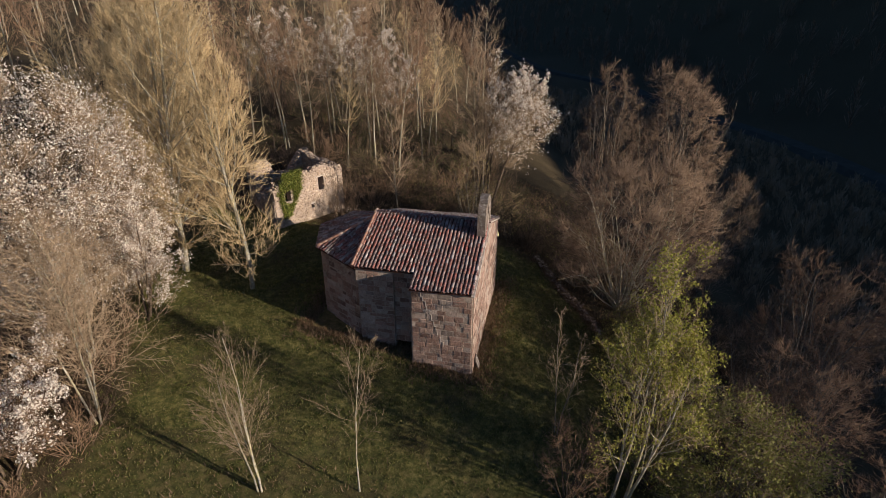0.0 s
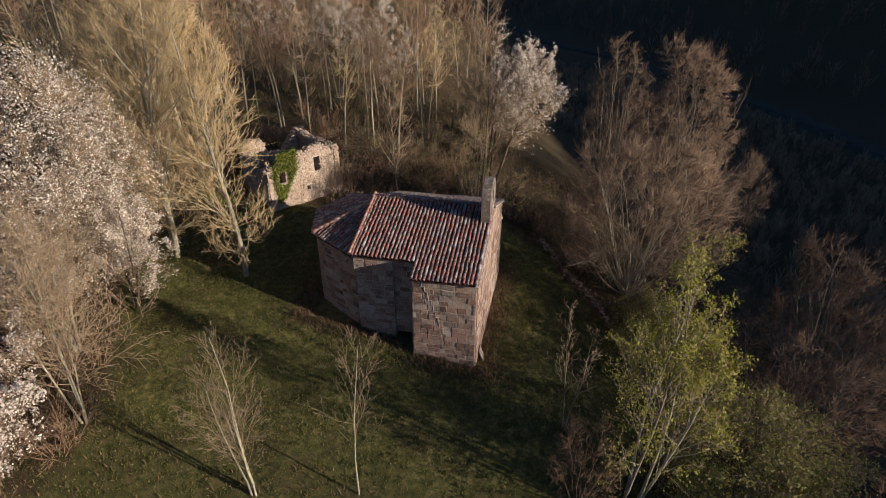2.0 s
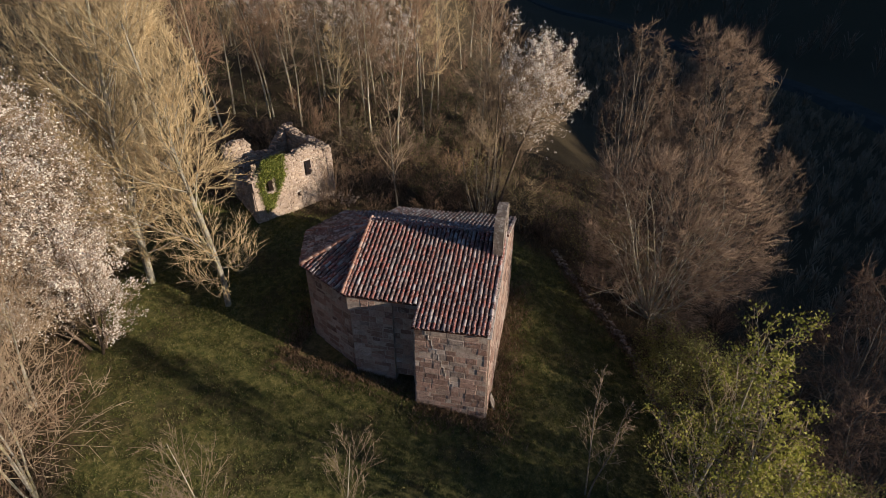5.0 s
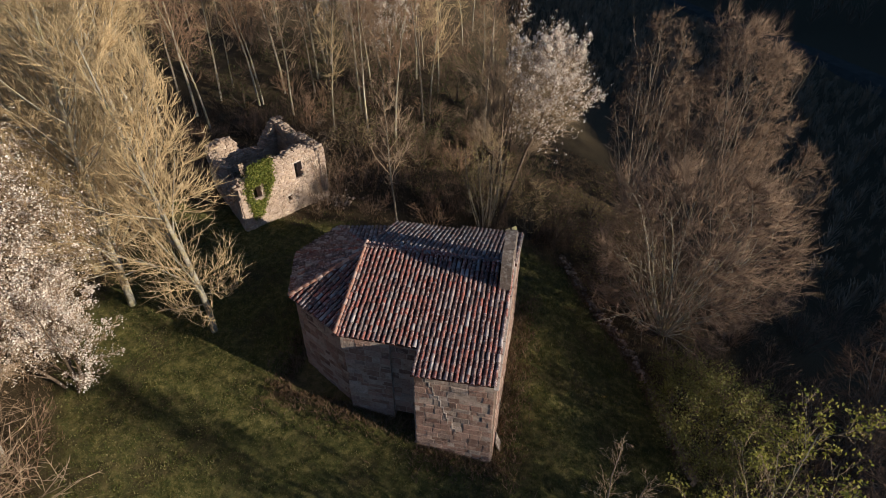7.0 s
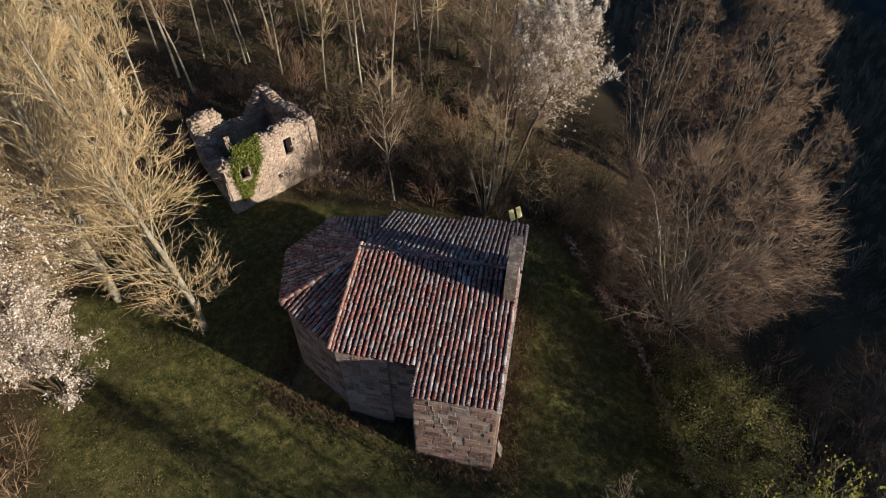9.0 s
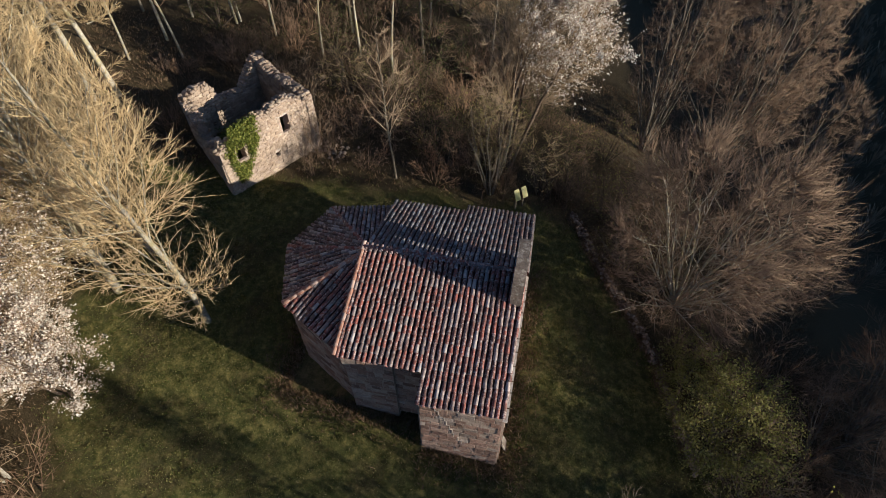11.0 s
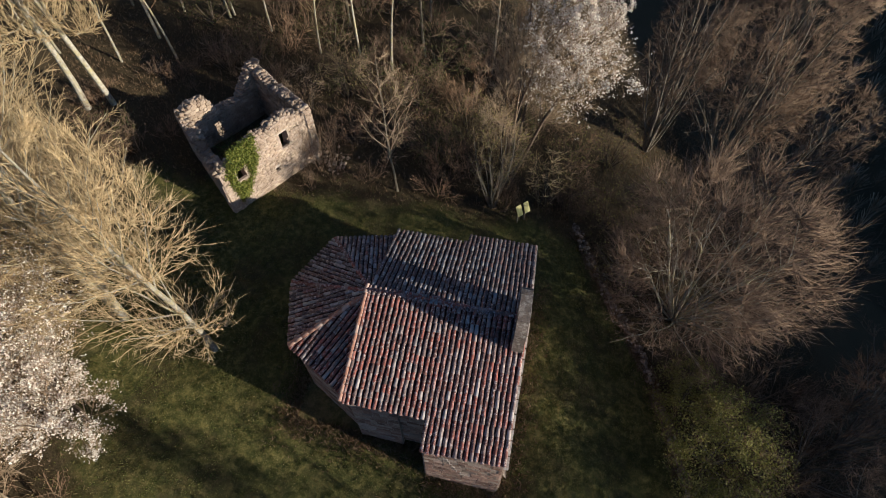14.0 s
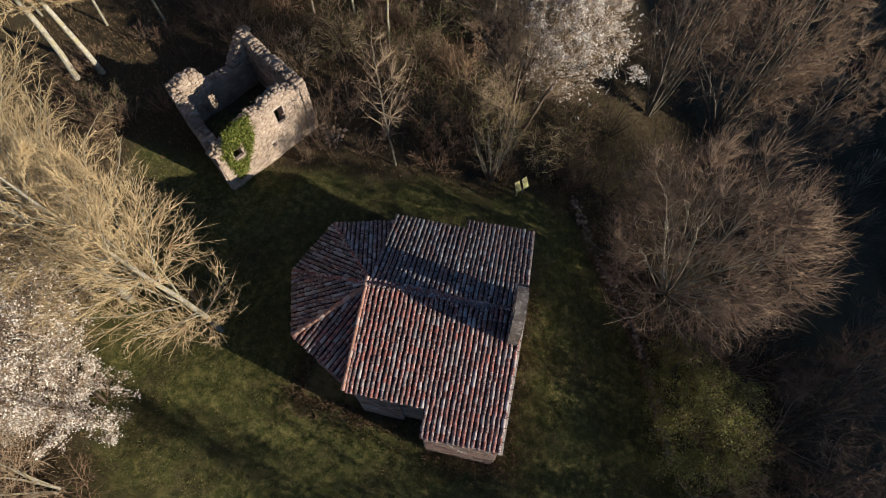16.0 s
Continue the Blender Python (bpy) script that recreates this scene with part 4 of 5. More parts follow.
# blossoming trees
plant("blossom_tree", "large wild cherry in full white blossom", "tree", dome(21, 17.2, 7.2, 34, 0.12, 1.0, -0.6, 0.28, 0.74, 0.1, 2.2), foot(-23.6, 28.8), M_BARK_BROWN, M_TWIG_GREY, 0.009, ("blossom", 4, 0.050, 0.08, M_BLOSSOM, 0, 0.8))
plant("blossom_tree", "low spreading cherry in white blossom", "tree", broad(26, 8.0, 4, 0.8, 0.08), foot(-18.6, 28.4), M_BARK_BROWN, M_TWIG_GREY, 0.007, ("blossom", 2, 0.045, 0.08, M_BLOSSOM, 0, 0.32))
cherry = broad(22, 13.6, 6, 0.13, 0.46, 0.8, (0.12, 0.03))
fill(cherry, egg(cherry.r, 1000, (3.0, 0.9, 10.0), (3.5, 3.2, 4.2), 0.3, 0.10, 2.0), 2.0, 3, 0.1, 0.011, 0.3)
plant("blossom_tree", "white blossoming cherry behind the chapel", "tree", cherry, foot(3.3, 45.3), M_BARK_BROWN, M_TWIG_GREY, 0.009, ("blossom", 5, 0.055, 0.07, M_BLOSSOM, 6.0, 0.32, lambda x, y, z: 1.6 < x < 7.2))
plant("blossom_tree", "low blossoming cherry among brambles", "tree", broad(23, 6.5, 5, 0.6, 0.15), foot(-18.8, 16.6), M_BARK_BROWN, M_TWIG_BROWN, 0.007, ("blossom", 2, 0.05, 0.06, M_BLOSSOM, 0, 0.25))
# bare trees and saplings round the meadow
plant("bare_tree", "brown bare tree with slanting trunks", "tree", sapling(31, 9.5, 5, 1.3, 1.6, 1.4), foot(-16.8, 20.0), M_BARK_PALE, M_TWIG_GREY, 0.010)
plant("bare_tree", "bare young tree with reddish twigs", "tree", sapling(36, 9.5, 5, 1.3, 1.6, 1.4), foot(-19.6, 24.5), M_BARK_PALE, M_TWIG_GREY, 0.010)
plant("sapling", "slender bare sapling on the meadow", "tree", sapling(32, 7.6, 1, 1.0, 1.2), foot(-3.9, 17.3), M_BARK_PALE, M_TWIG_GREY, 0.006)
plant("sapling", "bare many-stemmed sapling on the meadow", "tree", sapling(33, 8.0, 4, 0.9, 1.2), foot(-8.2, 17.0), M_BARK_PALE, M_TWIG_GREY, 0.006)
plant("sapling", "thin grey bare sapling near the chapel", "tree", sapling(34, 8.0, 2, 0.5), foot(6.2, 22.1), M_BARK_GREY, M_TWIG_GREY, 0.006)
plant("bare_tree", "thin bare tree behind the chapel", "tree", slender(35, 10.5, 1.0, 0.3, 0.008), foot(-3.9, 44.4), M_BARK_GREY, M_TWIG_GREY, 0.007)
plant("bare_tree", "large bare spreading tree with reddish brown twigs", "tree", dome(41, 15.0, 6.6, 26, 0.12, 1.1, -0.5, 0.30, 0.72, 1.0, 1.5), foot(14.0, 36.4), M_BARK_PALE, M_TWIG_BROWN, 0.0125)
plant("bare_tree", "tall bare tree with a rounded pointed brown crown", "tree", dome(42, 20.6, 3.0, 14, 0.12, 1.0, -0.2, 0.17, 0.88, 1.0, 2.2), foot(15.9, 52.3), M_BARK_GREY, M_TWIG_BROWN, 0.013)
plant("bare_tree", "tall broad bare tree with reddish brown crown", "tree", dome(40, 22.4, 4.9, 22, 0.12, 1.1, -0.2, 0.22, 0.86, 1.0, 2.2), foot(22.8, 53.0), M_BARK_GREY, M_TWIG_BROWN, 0.013)
plant("bare_tree", "spreading bare tree on the slope", "tree", dome(39, 16.8, 4.2, 14), foot(27.2, 50.5), M_BARK_GREY, M_TWIG_BROWN, 0.016)
plant("poplar_tree", "bare poplar with pale trunk behind the ruin", "tree", poplar(14, 16.5, 1, 0.1, 0.36, 0.35), foot(-25.6, 49.9, 0, 1.2), M_BARK_PALE, M_TWIG_GOLD, 0.0125)
plant("poplar_tree", "bare poplar with pale trunk behind the ruin", "tree", poplar(15, 15.5, 1, 0.1, 0.36, 0.35), foot(-23.9, 50.8, 80, 1.2), M_BARK_PALE, M_TWIG_GOLD, 0.0125)
plant("leafing_tree", "tall tree with pale trunks and young green leaves", "tree", slim(43, 13.6, 4, 0.13), foot(8.0, 17.6), M_BARK_PALE, M_TWIG_GREY, 0.007, ("foliage", 6, 0.052, 0.10, M_LEAF, 4.0, 0.46))
plant("leafing_tree", "willow bush with yellow-green young leaves", "tree", dome(44, 8.4, 4.2, 16, 0.1, 0.9, -0.3, 0.26, 0.72, 1.0, 1.6), foot(13.4, 18.2), M_BARK_GREY, M_TWIG_GREY, 0.008, ("foliage", 4, 0.06, 0.12, M_LEAF_OLIVE, 0, 1.0))
plant("leafing_tree", "round bush with olive buds beside the bank", "tree", dome(45, 5.2, 3.8, 14, 0.1, 1.0), foot(13.6, 27.6), M_BARK_GREY, M_TWIG_BROWN, 0.007, ("foliage", 6, 0.055, 0.14, M_LEAF_OLIVE, 0, 0.9))
plant("leafing_tree", "low bush with olive buds on the stone bank", "shrub", dome(57, 3.8, 2.1, 12, 0.1, 0.9), foot(12.9, 30.9), M_BARK_GREY, M_TWIG_BROWN, 0.007, ("foliage", 5, 0.05, 0.14, M_LEAF_OLIVE, 0, 0.8))
plant("leafing_tree", "greyish bush with sparse buds beside the bank", "tree", dome(58, 4.4, 3.4, 10, 0.1, 0.9), foot(14.4, 24.2), M_BARK_GREY, M_TWIG_GREY, 0.007, ("foliage", 1, 0.045, 0.14, M_LEAF_OLIVE, 0, 0.5))
plant("shrub", "rounded brown shrub with first buds on the bank", "shrub", dome(74, 5.2, 2.9, 16, 0.1, 0.8, -0.4), foot(10.9, 38.9), M_BARK_GREY, M_TWIG_BROWN, 0.009, ("foliage", 1, 0.045, 0.12, M_LEAF_OLIVE, 0, 0.35))
plant("bare_tree", "rusty brown bare tree on the slope", "tree", dome(46, 17.0, 4.2, 13, 0.1, 0.8, -0.15, 0.26, 0.72, 1.0, 1.5), foot(24.5, 29.5), M_BARK_GREY, M_TWIG_RUST, 0.014)
plant("bare_tree", "rusty brown bare tree on the slope", "tree", dome(47, 12.5, 3.2, 10, 0.1, 0.7), foot(22.3, 24.6), M_BARK_GREY, M_TWIG_RUST, 0.014)
plant("bare_tree", "rusty brown bare tree on the slope", "tree", dome(49, 17.0, 4.6, 12, 0.1, 0.8), foot(28.5, 33.0), M_BARK_GREY, M_TWIG_RUST, 0.014)
plant("bare_tree", "grey-brown bare tree on the slope", "tree", dome(50, 8.5, 4.4, 12, 0.1, 0.9), foot(19.6, 27.4), M_BARK_GREY, M_TWIG_BROWN, 0.008)
plant("bare_tree", "dense bare tree on the shaded slope", "tree", dome(59, 8.5, 4.5, 12, 0.1, 0.9), foot(19.5, 41.0), M_BARK_GREY, M_TWIG_BROWN, 0.008)
plant("bare_tree", "reddish bare tree on the slope below the willow", "tree", dome(60, 11.5, 3.6, 12, 0.1, 0.9, -0.15, 0.26, 0.72, 1.0, 1.7), foot(18.4, 21.6), M_BARK_GREY, M_TWIG_RUST, 0.010)
plant("bare_tree", "reddish bare tree on the slope below the willow", "tree", dome(62, 12.5, 3.8, 12, 0.1, 0.9, -0.15, 0.26, 0.72, 1.0, 1.7), foot(20.2, 16.0), M_BARK_GREY, M_TWIG_RUST, 0.010)
plant("leafing_tree", "tall thin tree with green buds on the slope", "tree", dome(63, 8.0, 2.6, 9, 0.1, 0.9), foot(16.8, 15.2), M_BARK_GREY, M_TWIG_BROWN, 0.008, ("foliage", 1, 0.05, 0.10, M_LEAF_OLIVE, 0, 0.5))
plant("bare_tree", "grey-brown bare tree on the slope", "tree", slender(55, 8.5, 1.3, 0.2), foot(23.0, 18.5), M_BARK_GREY, M_TWIG_BROWN, 0.009)
for k, (x, y, h, rr) in enumerate(((5.9, 17.8, 5.8, 1.7), (10.4, 19.6, 7.0, 2.0), (11.6, 15.6, 4.6, 1.8))):
    plant("shrub", "brown bare thicket beside the leafing tree", "shrub", dome(48 + 7 * k, h, rr, 13, 0.1, 0.8, -0.3, 0.26, 0.72, 1.0, 2.4), foot(x, y), M_BARK_DARK, M_TWIG_RUST if k == 0 else M_TWIG_BROWN, 0.007)
# pale blossom among the woods behind
back = plant("blossom_tree", "pale blossoming tree in the woods behind", "tree", broad(24, 12.5, 3, 0.22, 0.3, 0.75), foot(-6.3, 68), M_BARK_GREY, M_TWIG_GREY, 0.010, ("blossom", 2, 0.06, 0.10, M_BLOSSOM, 0, 0.45), group="blossom in the woods")
for x, y, a, k in ((-13.5, 73, 70, 1.05), (-23.0, 76, 140, 0.95)):
    copy_thing(back, foot(x, y, a, k))

plant("leafing_tree", "slender tree with yellow-green buds behind the chapel", "tree", dome(71, 9.6, 1.9, 12, 0.1, 0.8, 0.0, 0.2, 0.82), foot(2.5, 43.6), M_BARK_GREY, M_TWIG_GOLD, 0.007, ("foliage", 1, 0.045, 0.10, M_LEAF_OLIVE, 1.0, 0.35))
plant("leafing_tree", "dark green shrub at the wood's edge", "tree", dome(72, 3.6, 2.2, 8, 0.1, 0.9), foot(-1.0, 47.5), M_BARK_DARK, M_TWIG_BROWN, 0.007, ("foliage", 2, 0.05, 0.12, M_LEAF_DULL, 0, 0.6))
for k, (x, y, h, rr, tw, lf, lab) in enumerate((
        (-0.4, 45.3, 4.2, 1.8, M_TWIG_RUST, 0.0, "russet twiggy shrub at the wood's edge"),
        (-2.0, 47.6, 4.6, 2.2, M_TWIG_RUST, 0.25, "russet shrub with first buds"),
        (-6.9, 48.4, 4.0, 1.9, M_TWIG_RUST, 0.0, "reddish bare shrub beside the ruin"),
        (-7.8, 53.2, 5.2, 2.4, M_TWIG_GOLD, 0.5, "olive budding shrub behind the ruin"),
        (5.9, 44.0, 6.2, 1.5, M_TWIG_GOLD, 0.25, "golden bare shrub under the cherry"),
        (3.9, 47.2, 4.6, 2.0, M_TWIG_GREY, 0.4, "grey-green budding shrub under the cherry"),
        (1.2, 49.6, 5.0, 2.3, M_TWIG_BROWN, 0.35, "brown budding shrub in the undergrowth"),
        (-4.6, 51.5, 4.8, 2.3, M_TWIG_BROWN, 0.2, "brown twiggy shrub in the undergrowth"),
        (7.9, 44.8, 4.4, 1.8, M_TWIG_BROWN, 0.2, "brown shrub on the bank's end"),
        (10.4, 43.0, 4.2, 2.0, M_TWIG_BROWN, 0.5, "olive budding shrub above the bank"),
        (12.6, 45.2, 4.8, 2.2, M_TWIG_BROWN, 0.4, "dark budding shrub above the slope"),
        (8.7, 48.4, 4.4, 2.1, M_TWIG_RUST, 0.3, "russet shrub in the undergrowth"),
        (11.8, 49.0, 5.0, 2.2, M_TWIG_BROWN, 0.3, "brown shrub in the undergrowth"),
        (-10.6, 51.0, 5.4, 1.7, M_TWIG_GREY, 0.0, "tall grey bare shrub behind the ruined wall"))):
    plant("shrub", lab, "shrub", dome(101 + k, h, rr, 9, 0.1, 0.65, -0.1), foot(x, y), M_BARK_DARK, tw, 0.008, ("foliage", 1, 0.05, 0.12, M_LEAF_OLIVE, 0, lf) if lf else None)
holly = plant("evergreen_shrub", "dark green shrub in the undergrowth", "shrub", dome(73, 3.0, 2.2, 6, 0.1, 0.55), foot(2.8, 49.5), M_BARK_DARK, M_TWIG_BROWN, 0.007, ("foliage", 2, 0.05, 0.16, M_LEAF_DULL, -1, 0.5), group="evergreen undergrowth")
for x, y, a, k in ((-2.5, 53, 20, 1.2), (-6.5, 55, 80, 1.0), (-1.0, 57, 130, 1.5), (6.5, 52, 200, 1.1), (-9.5, 59, 260, 1.3), (-15, 57, 310, 1.1), (3.5, 58, 40, 1.3), (-19.5, 61, 100, 1.4), (-22.5, 47, 160, 0.9), (8.3, 47.5, 220, 1.0), (-5, 64, 50, 1.8), (1, 66, 90, 1.7), (-12, 67, 10, 1.9), (-17, 69, 200, 1.7), (-26, 66, 280, 1.8), (5, 70, 330, 1.8), (-9, 75, 120, 2.0), (-32, 72, 30, 2.0)):
    copy_thing(holly, foot(x, y, a, k))

# woods behind: a few kinds, many copies
rng = random.Random(9)
kinds = []
for k, (sd, h, bark, twig) in enumerate(((51, 14, M_BARK_PALE, M_TWIG_GREY), (52, 14, M_BARK_GREY, M_TWIG_RUST), (53, 13, M_BARK_PALE, M_TWIG_GOLD), (54, 14, M_BARK_PALE, M_TWIG_RUST))):
    kinds.append(plant("birch_tree", "slender bare tree in the woods behind", "tree", slender(sd, h, 1.3, 0.40), foot(-30 + 4 * k, 62), bark, twig, 0.013, group="woods", sides=5))
spots = []
for _ in range(4000):
    x, y = rng.uniform(-75, 26), rng.uniform(50, 135)
    if x > 10 - (y - 55) * 0.12 or y < 54 + 0.12 * abs(x + 4) and -20 < x < 12:
        continue
    gap = 2.6 if y < 75 else 3.6
    if all((x - a) ** 2 + (y - b) ** 2 > gap * gap for a, b in spots):
        spots.append((x, y))
    if len(spots) >= 135:
        break
for x, y in spots:
    copy_thing(rng.choice(kinds), foot(x, y, rng.uniform(0, 360), rng.uniform(0.7, 1.15)))

# undergrowth
bushes = [plant("shrub", "bare brown undergrowth shrub", "shrub", shrub(61 + k, 1.9, 10, 0.8, dn), foot(-1.5 + 2.2 * k, 46.5), M_BARK_DARK, mt, 0.008, group="undergrowth")
          for k, (mt, dn) in enumerate(((M_TWIG_RUST, 1.0), (M_TWIG_BROWN, 1.2), (M_TWIG_BROWN, 1.0)))]


def thicken(n, x0, x1, y0, y1, lo, hi, floor=0.6):
    k = 0
    while k < n:
        x, y = rng.uniform(x0, x1), rng.uniform(y0, y1)
        if litter(x, y) < floor or (-18.5 < x < -8.5 and 41 < y < 52.5):
            continue
        copy_thing(rng.choice(bushes), foot(x, y, rng.uniform(0, 360), rng.uniform(lo, hi)))
        k += 1


thicken(66, -26, 9, 43, 58, 0.5, 1.3)
thicken(30, -45, 6, 60, 85, 0.9, 2.1)
thicken(34, -20, 8, 52, 68, 0.9, 1.6)
thicken(14, 9, 30, 14, 48, 0.5, 1.1, 0.95)
thicken(20, 13, 30, 14, 48, 0.6, 1.3)
thicken(40, -30, -15, 12, 25, 0.9, 2.0, 0.45)
thicken(12, -30, -19, 30, 42, 0.5, 1.0)
thicken(32, 17, 46, 8, 75, 0.9, 2.2)
thicken(14, 14, 23, 15, 33, 1.0, 1.9)

# ---- ivy, rubble, low wall, sign ----
r = np.random.RandomState(4)
d = np.array([RE[0] - RS[0], RE[1] - RS[1], 0.0])
d /= np.linalg.norm(d)
out = np.array([d[1], -d[0], 0])
pts = []
while len(pts) < 1900:
    s, z = r.uniform(0.0, 3.0), r.uniform(3.0, 6.9)
    if abs(s - 1.45 - 0.25 * (z - 5)) < 0.30 + 0.36 * min(z - 3, 2.4 - 0.5 * max(0.0, z - 5.4)) * r.uniform(0.7, 1.15) and not (0.85 < s < 1.85 and 4.2 < z < 5.35):
        pts.append(np.array([RS[0], RS[1], 0]) + d * s + out * r.uniform(0.05, 0.28) + np.array([0, 0, z]))
tagged(put("ivy", leaves("ivy", np.array([(*p, 0, 0, 0) for p in pts]), 5, 0.062, 0.08, M_IVY_BRIGHT, 8)), "green ivy hanging over the ruined wall", "ivy", kind="stuff")

places = []
for k in range(60):
    x, y = -8.5 + r.normal(0, 0.7), 46.7 + r.normal(0, 0.6)
    s = r.uniform(0.1, 0.27)
    places.append(Matrix.Translation((x, y, ground_z(x, y) + s * 0.2)) @ pose(0, 0, 0, *r.uniform(0, 360, 3)) @ Matrix.Diagonal((s, s * 0.8, s * 0.6, 1)))
rub = join_blocks("rubble", places, RUBBLE, M_RUBBLE, None)
tagged(rub, "fallen pale stones at the ruin's corner", "rubble")

places = []
for (x0, y0), (x1, y1) in zip(BANK, BANK[1:]):
    for k in range(80):
        t = r.rand()
        x, y = x0 + (x1 - x0) * t + r.normal(0, 0.15), y0 + (y1 - y0) * t + r.normal(0, 0.1)
        s = r.uniform(0.08, 0.26)
        places.append(Matrix.Translation((x, y, ground_z(x, y) + r.uniform(-0.02, 0.24))) @ pose(0, 0, 0, *r.uniform(-18, 18, 2), r.uniform(0, 360)) @ Matrix.Diagonal((s, s * 0.7, s * 0.35, 1)))
tagged(join_blocks("dry_stone_wall", places, RUBBLE, M_BANK, None), "low tumbled brown stone bank at the meadow's edge", "stone wall")
for k, (x, y, h) in enumerate(((-9.2, 45.9, 4.2), (-8.3, 46.6, 4.2), (-9.5, 44.2, 2.6), (-8.2, 45.0, 3.0))):
    plant("shrub", "bare twiggy shrub before the ruined wall", "shrub", shrub(85 + k, h, 8, 0.32, 0.8), foot(x, y), M_BARK_DARK, M_TWIG_BROWN, 0.008)

for k, (x, y, h, rr) in enumerate(((-13.7, 44.6, 3.6, 1.4), (-12.2, 46.6, 2.8, 1.3))):
    plant("shrub", "dark green bramble growing inside the ruin", "shrub", dome(120 + k, h, rr, 9, 0.1, 0.7, -0.2), foot(x, y), M_BARK_DARK, M_TWIG_BROWN, 0.007, ("foliage", 4, 0.055, 0.12, M_IVY, 0, 0.9))
slab = bmesh.new()
box_bm(slab, -0.04, -0.28, 0, 0.04, 0.28, 0.85)
bmesh.ops.bevel(slab, geom=slab.edges[:], offset=0.015, segments=1, affect="EDGES")
slab_ob = part("stone_slab", slab, M_BELFRY, None)
tagged(slab_ob, "pale stone slab leaning against the chapel's corner", "stone slab")
slab_ob.matrix_basis = pose(-0.67, 32.13, 0, 0, 0, -12.3) @ pose(4.02, -4.75, ground_z(2.2, 26.6) - 0.06, 0, -19, 4)

sign = tagged(new("information_sign"), "timber signpost with two small yellow panels", "sign")
gz = ground_z(4.35, 42.5)
sign.matrix_basis = pose(4.35, 42.5, gz, 0, 0, 32)
for sx in (-0.29, 0.29):
    bm = bmesh.new()
    box_bm(bm, sx - 0.05, -0.02, -0.3, sx + 0.05, 0.08, 1.2)
    part("post", bm, M_TIMBER, sign)
    bm = bmesh.new()
    box_bm(bm, sx - 0.2, -0.38, -0.02, sx + 0.2, 0.38, 0.02, pose(0, -0.05, 1.3, 62, 0, 0))
    bmesh.ops.bevel(bm, geom=bm.edges[:], offset=0.01, segments=1, affect="EDGES")
    part("panel", bm, M_SIGN, sign, "faded yellow panel")

# ---- grass ----
def tufts(n, seed, material, size, keep, x0, x1, y0, y1):
    r = np.random.RandomState(seed)
    x, y = r.uniform(x0, x1, n), r.uniform(y0, y1, n)
    ok = keep(x, y, r)
    x, y = x[ok], y[ok]
    z = height(x, y)
    c = np.repeat(np.stack([x, y, z], -1), 3, 0)
    n = len(c)
    c[:, :2] += r.normal(0, 0.05, (n, 2))
    a = r.uniform(0, 6.283, n)
    h = size * r.uniform(0.5, 1.5, n)
    lean = r.normal(0, 0.5, (n, 2)) * h[:, None]
    wx = np.stack([np.cos(a), np.sin(a), np.zeros(n)], -1) * (0.022 * h / size)[:, None]
    tip = c + np.concatenate([lean, h[:, None]], 1)
    c[:, 2] -= 0.03
    v = np.stack([c - wx, c + wx, tip], 1).reshape(-1, 3)
    return quick_mesh("grass", v, np.arange(n * 3).reshape(-1, 3), material)


def inside_chapel(x, y):
    u = 0.977 * (x + 0.67) - 0.213 * (y - 32.13)
    v = 0.213 * (x + 0.67) + 0.977 * (y - 32.13)
    return (u > -7.6) & (u < 3.6) & (np.abs(v) < 5.6)


tagged(put("grass", tufts(85000, 1, M_GRASS, 0.075, lambda x, y, r: (litter(x, y) < r.uniform(0, 1, len(x))) & ~inside_chapel(x, y), -20, 14, 14, 48)), "short spring grass of the meadow", "grass", kind="stuff")
tagged(put("dry_herbs", tufts(45000, 2, M_DRY, 0.17, lambda x, y, r: (litter(x, y) > r.uniform(0.2, 1, len(x))), -30, 26, 12, 62)), "dry brown herbs and leaf litter", "dry herbs", kind="stuff")


# dead grass along the foot of the chapel's walls and on the bank
def by_walls(x, y, r):
    d = chapel_gap(x, y)
    return (d > 0) & (d < np.abs(r.normal(0, 0.8, len(x))))


def by_bank(x, y, r):
    px, py = np.interp(y, [b[1] for b in BANK[::-1]], [b[0] for b in BANK[::-1]]), y
    return np.abs(x - px) < np.abs(r.normal(0, 0.4, len(x)))


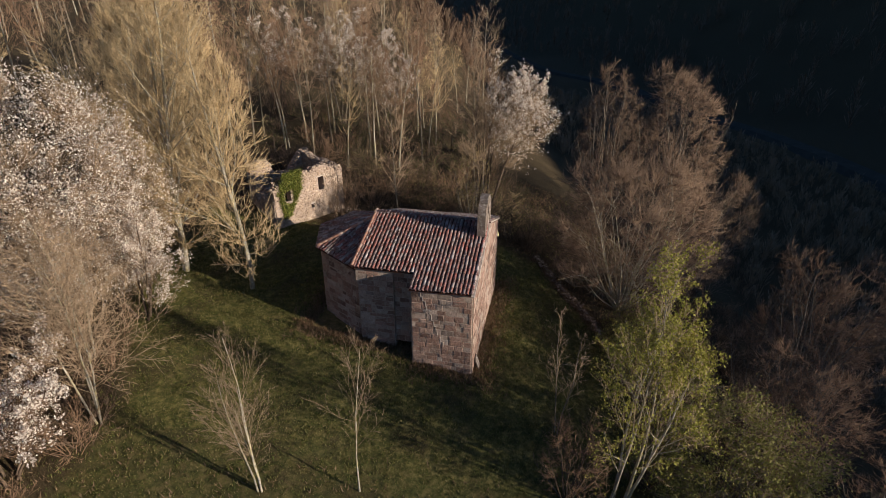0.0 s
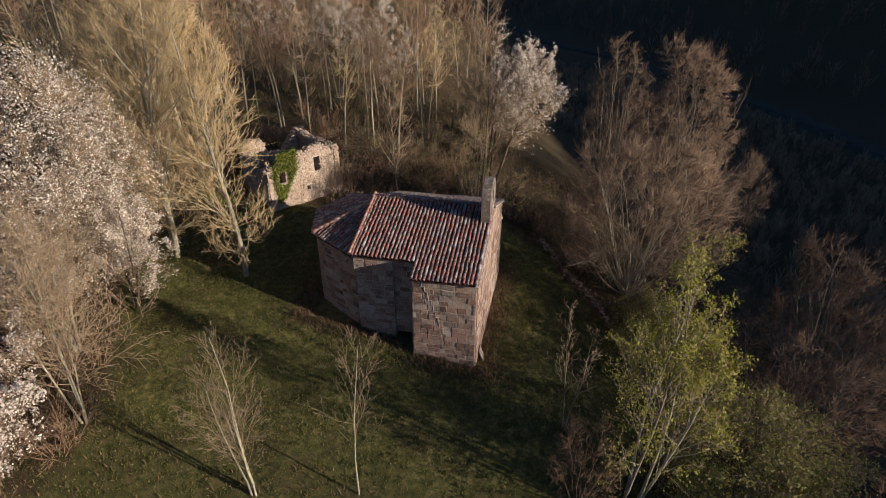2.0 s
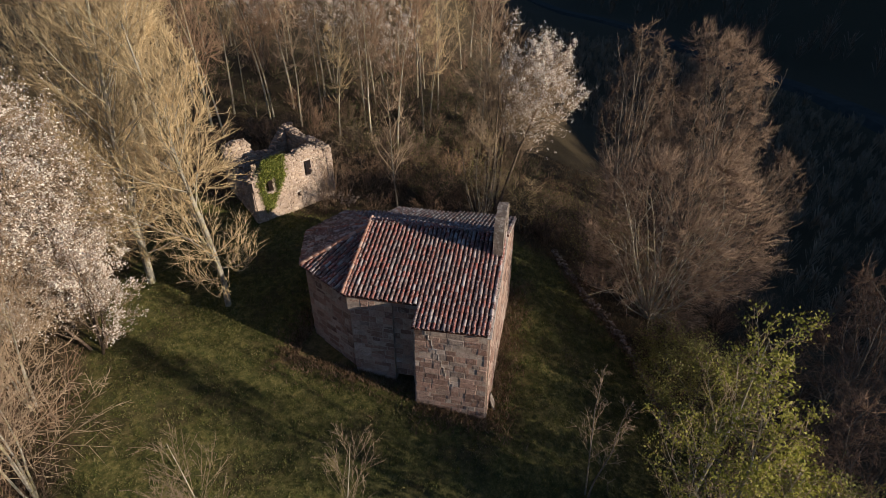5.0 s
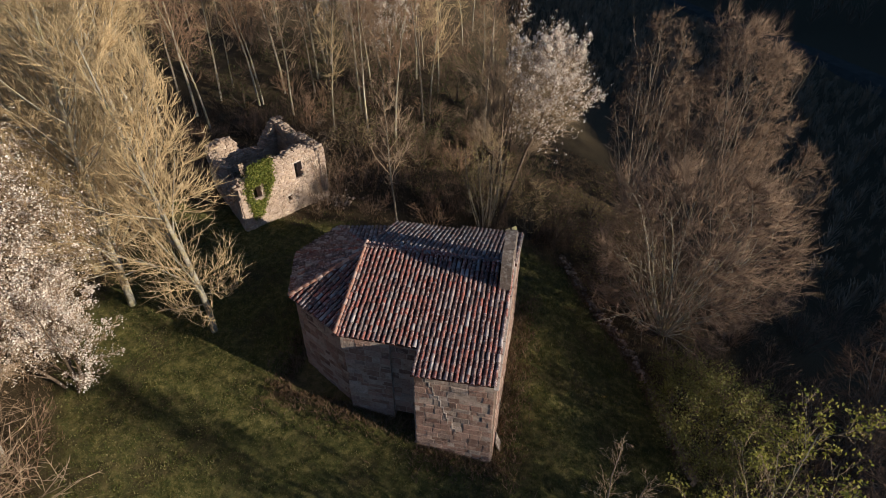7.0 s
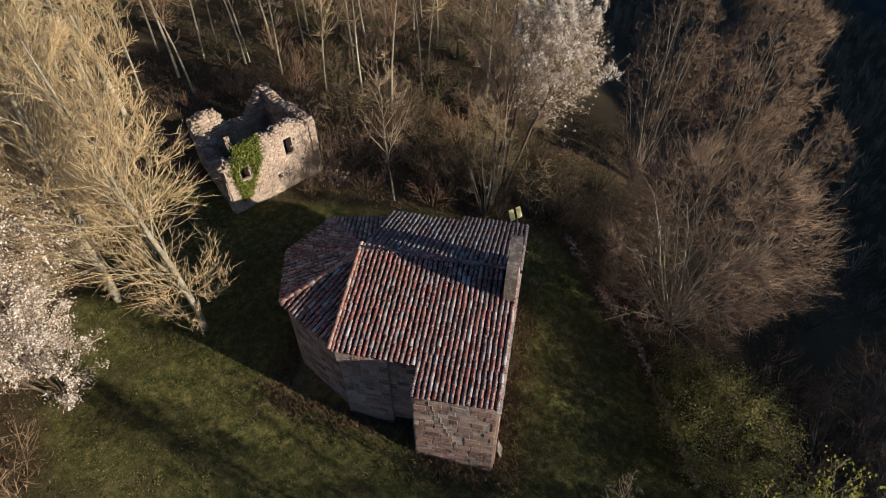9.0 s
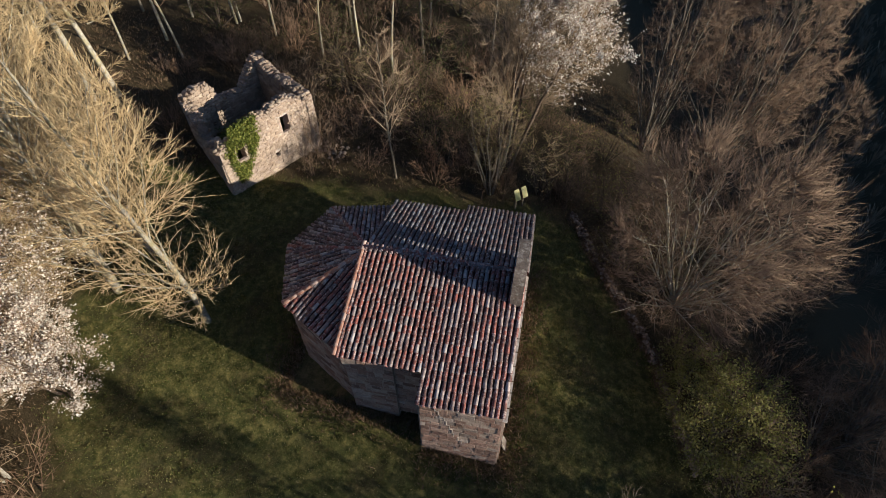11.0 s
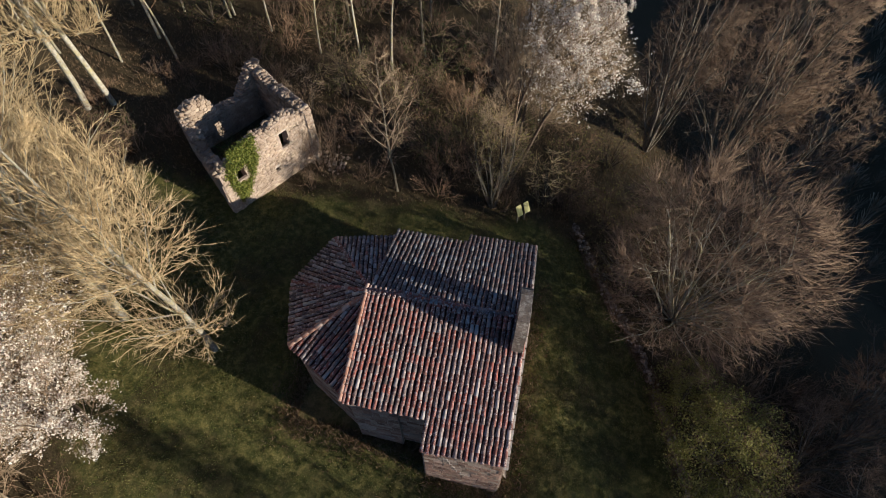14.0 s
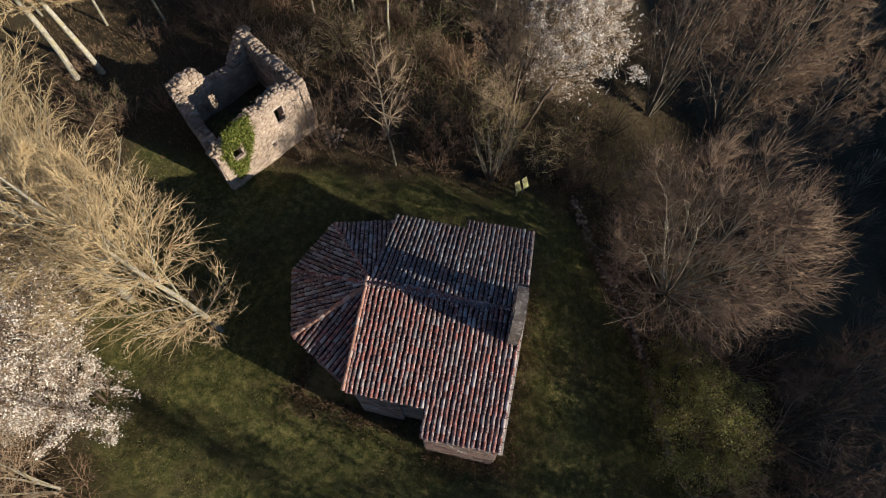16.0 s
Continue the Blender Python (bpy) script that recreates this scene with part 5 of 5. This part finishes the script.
tagged(put("dead_grass", tufts(60000, 5, M_DRY, 0.20, by_walls, -10, 6, 23, 40)), "dead straw-coloured grass at the chapel walls", "dead grass", kind="stuff")
tagged(put("dead_grass", tufts(20000, 6, M_DRY, 0.18, by_bank, 7, 14, 26.5, 42.5)), "dead brown grass on the stone bank", "dead grass", kind="stuff")


# ---- far woods on the hillsides ----
def far_woods(n, seed, material, spot, hgt):
    r = np.random.RandomState(seed)
    x, y = spot(r, n)
    z = height(x, y)
    vs, fs = [], []
    per = 40
    c = np.stack([x, y, z], -1)
    h = r.uniform(*hgt, n)
    base = np.repeat(c, per, 0)
    hh = np.repeat(h, per)
    a = r.uniform(0, 6.283, n * per)
    f = r.uniform(0.05, 0.55, n * per)
    p0 = base + np.stack([np.zeros(n * per), np.zeros(n * per), hh * f], -1)
    out = hh * 0.28 * r.uniform(0.3, 1.0, n * per)
    p1 = base + np.stack([np.cos(a) * out, np.sin(a) * out, hh * np.minimum(1, f + r.uniform(0.2, 0.5, n * per))], -1)
    w = np.stack([-np.sin(a), np.cos(a), np.zeros(n * per)], -1) * (hh * 0.013)[:, None]
    v = np.stack([p0, p1 - w, p1 + w], 1).reshape(-1, 3)
    return quick_mesh("far_woods", v, np.arange(n * per * 3).reshape(-1, 3), material)


def east_side(r, n):
    y = r.uniform(-150, 900, n)
    xv = r.uniform(128, 430, n)
    return xv - 0.22 * np.clip(y - 45, 0, 700), y


def back_side(r, n):
    return r.uniform(-300, 20, n), r.uniform(125, 420, n)


def slope_side(r, n):
    y = r.uniform(20, 220, n)
    return r.uniform(44, 112, n) - 0.22 * np.clip(y - 45, 0, 700), y


tagged(put("far_woods", far_woods(2000, 1, M_TWIG_BROWN, east_side, (7, 13))), "dark bare woods on the far hillside", "woods", kind="stuff")
tagged(put("far_woods", far_woods(1600, 2, M_TWIG_BROWN, back_side, (6, 11))), "bare brown woods on the rising ground behind", "woods", kind="stuff")
tagged(put("far_scrub", far_woods(2400, 3, M_TWIG_GREY, slope_side, (1.5, 5.0))), "low scrub on the shaded valley side", "scrub", kind="stuff")
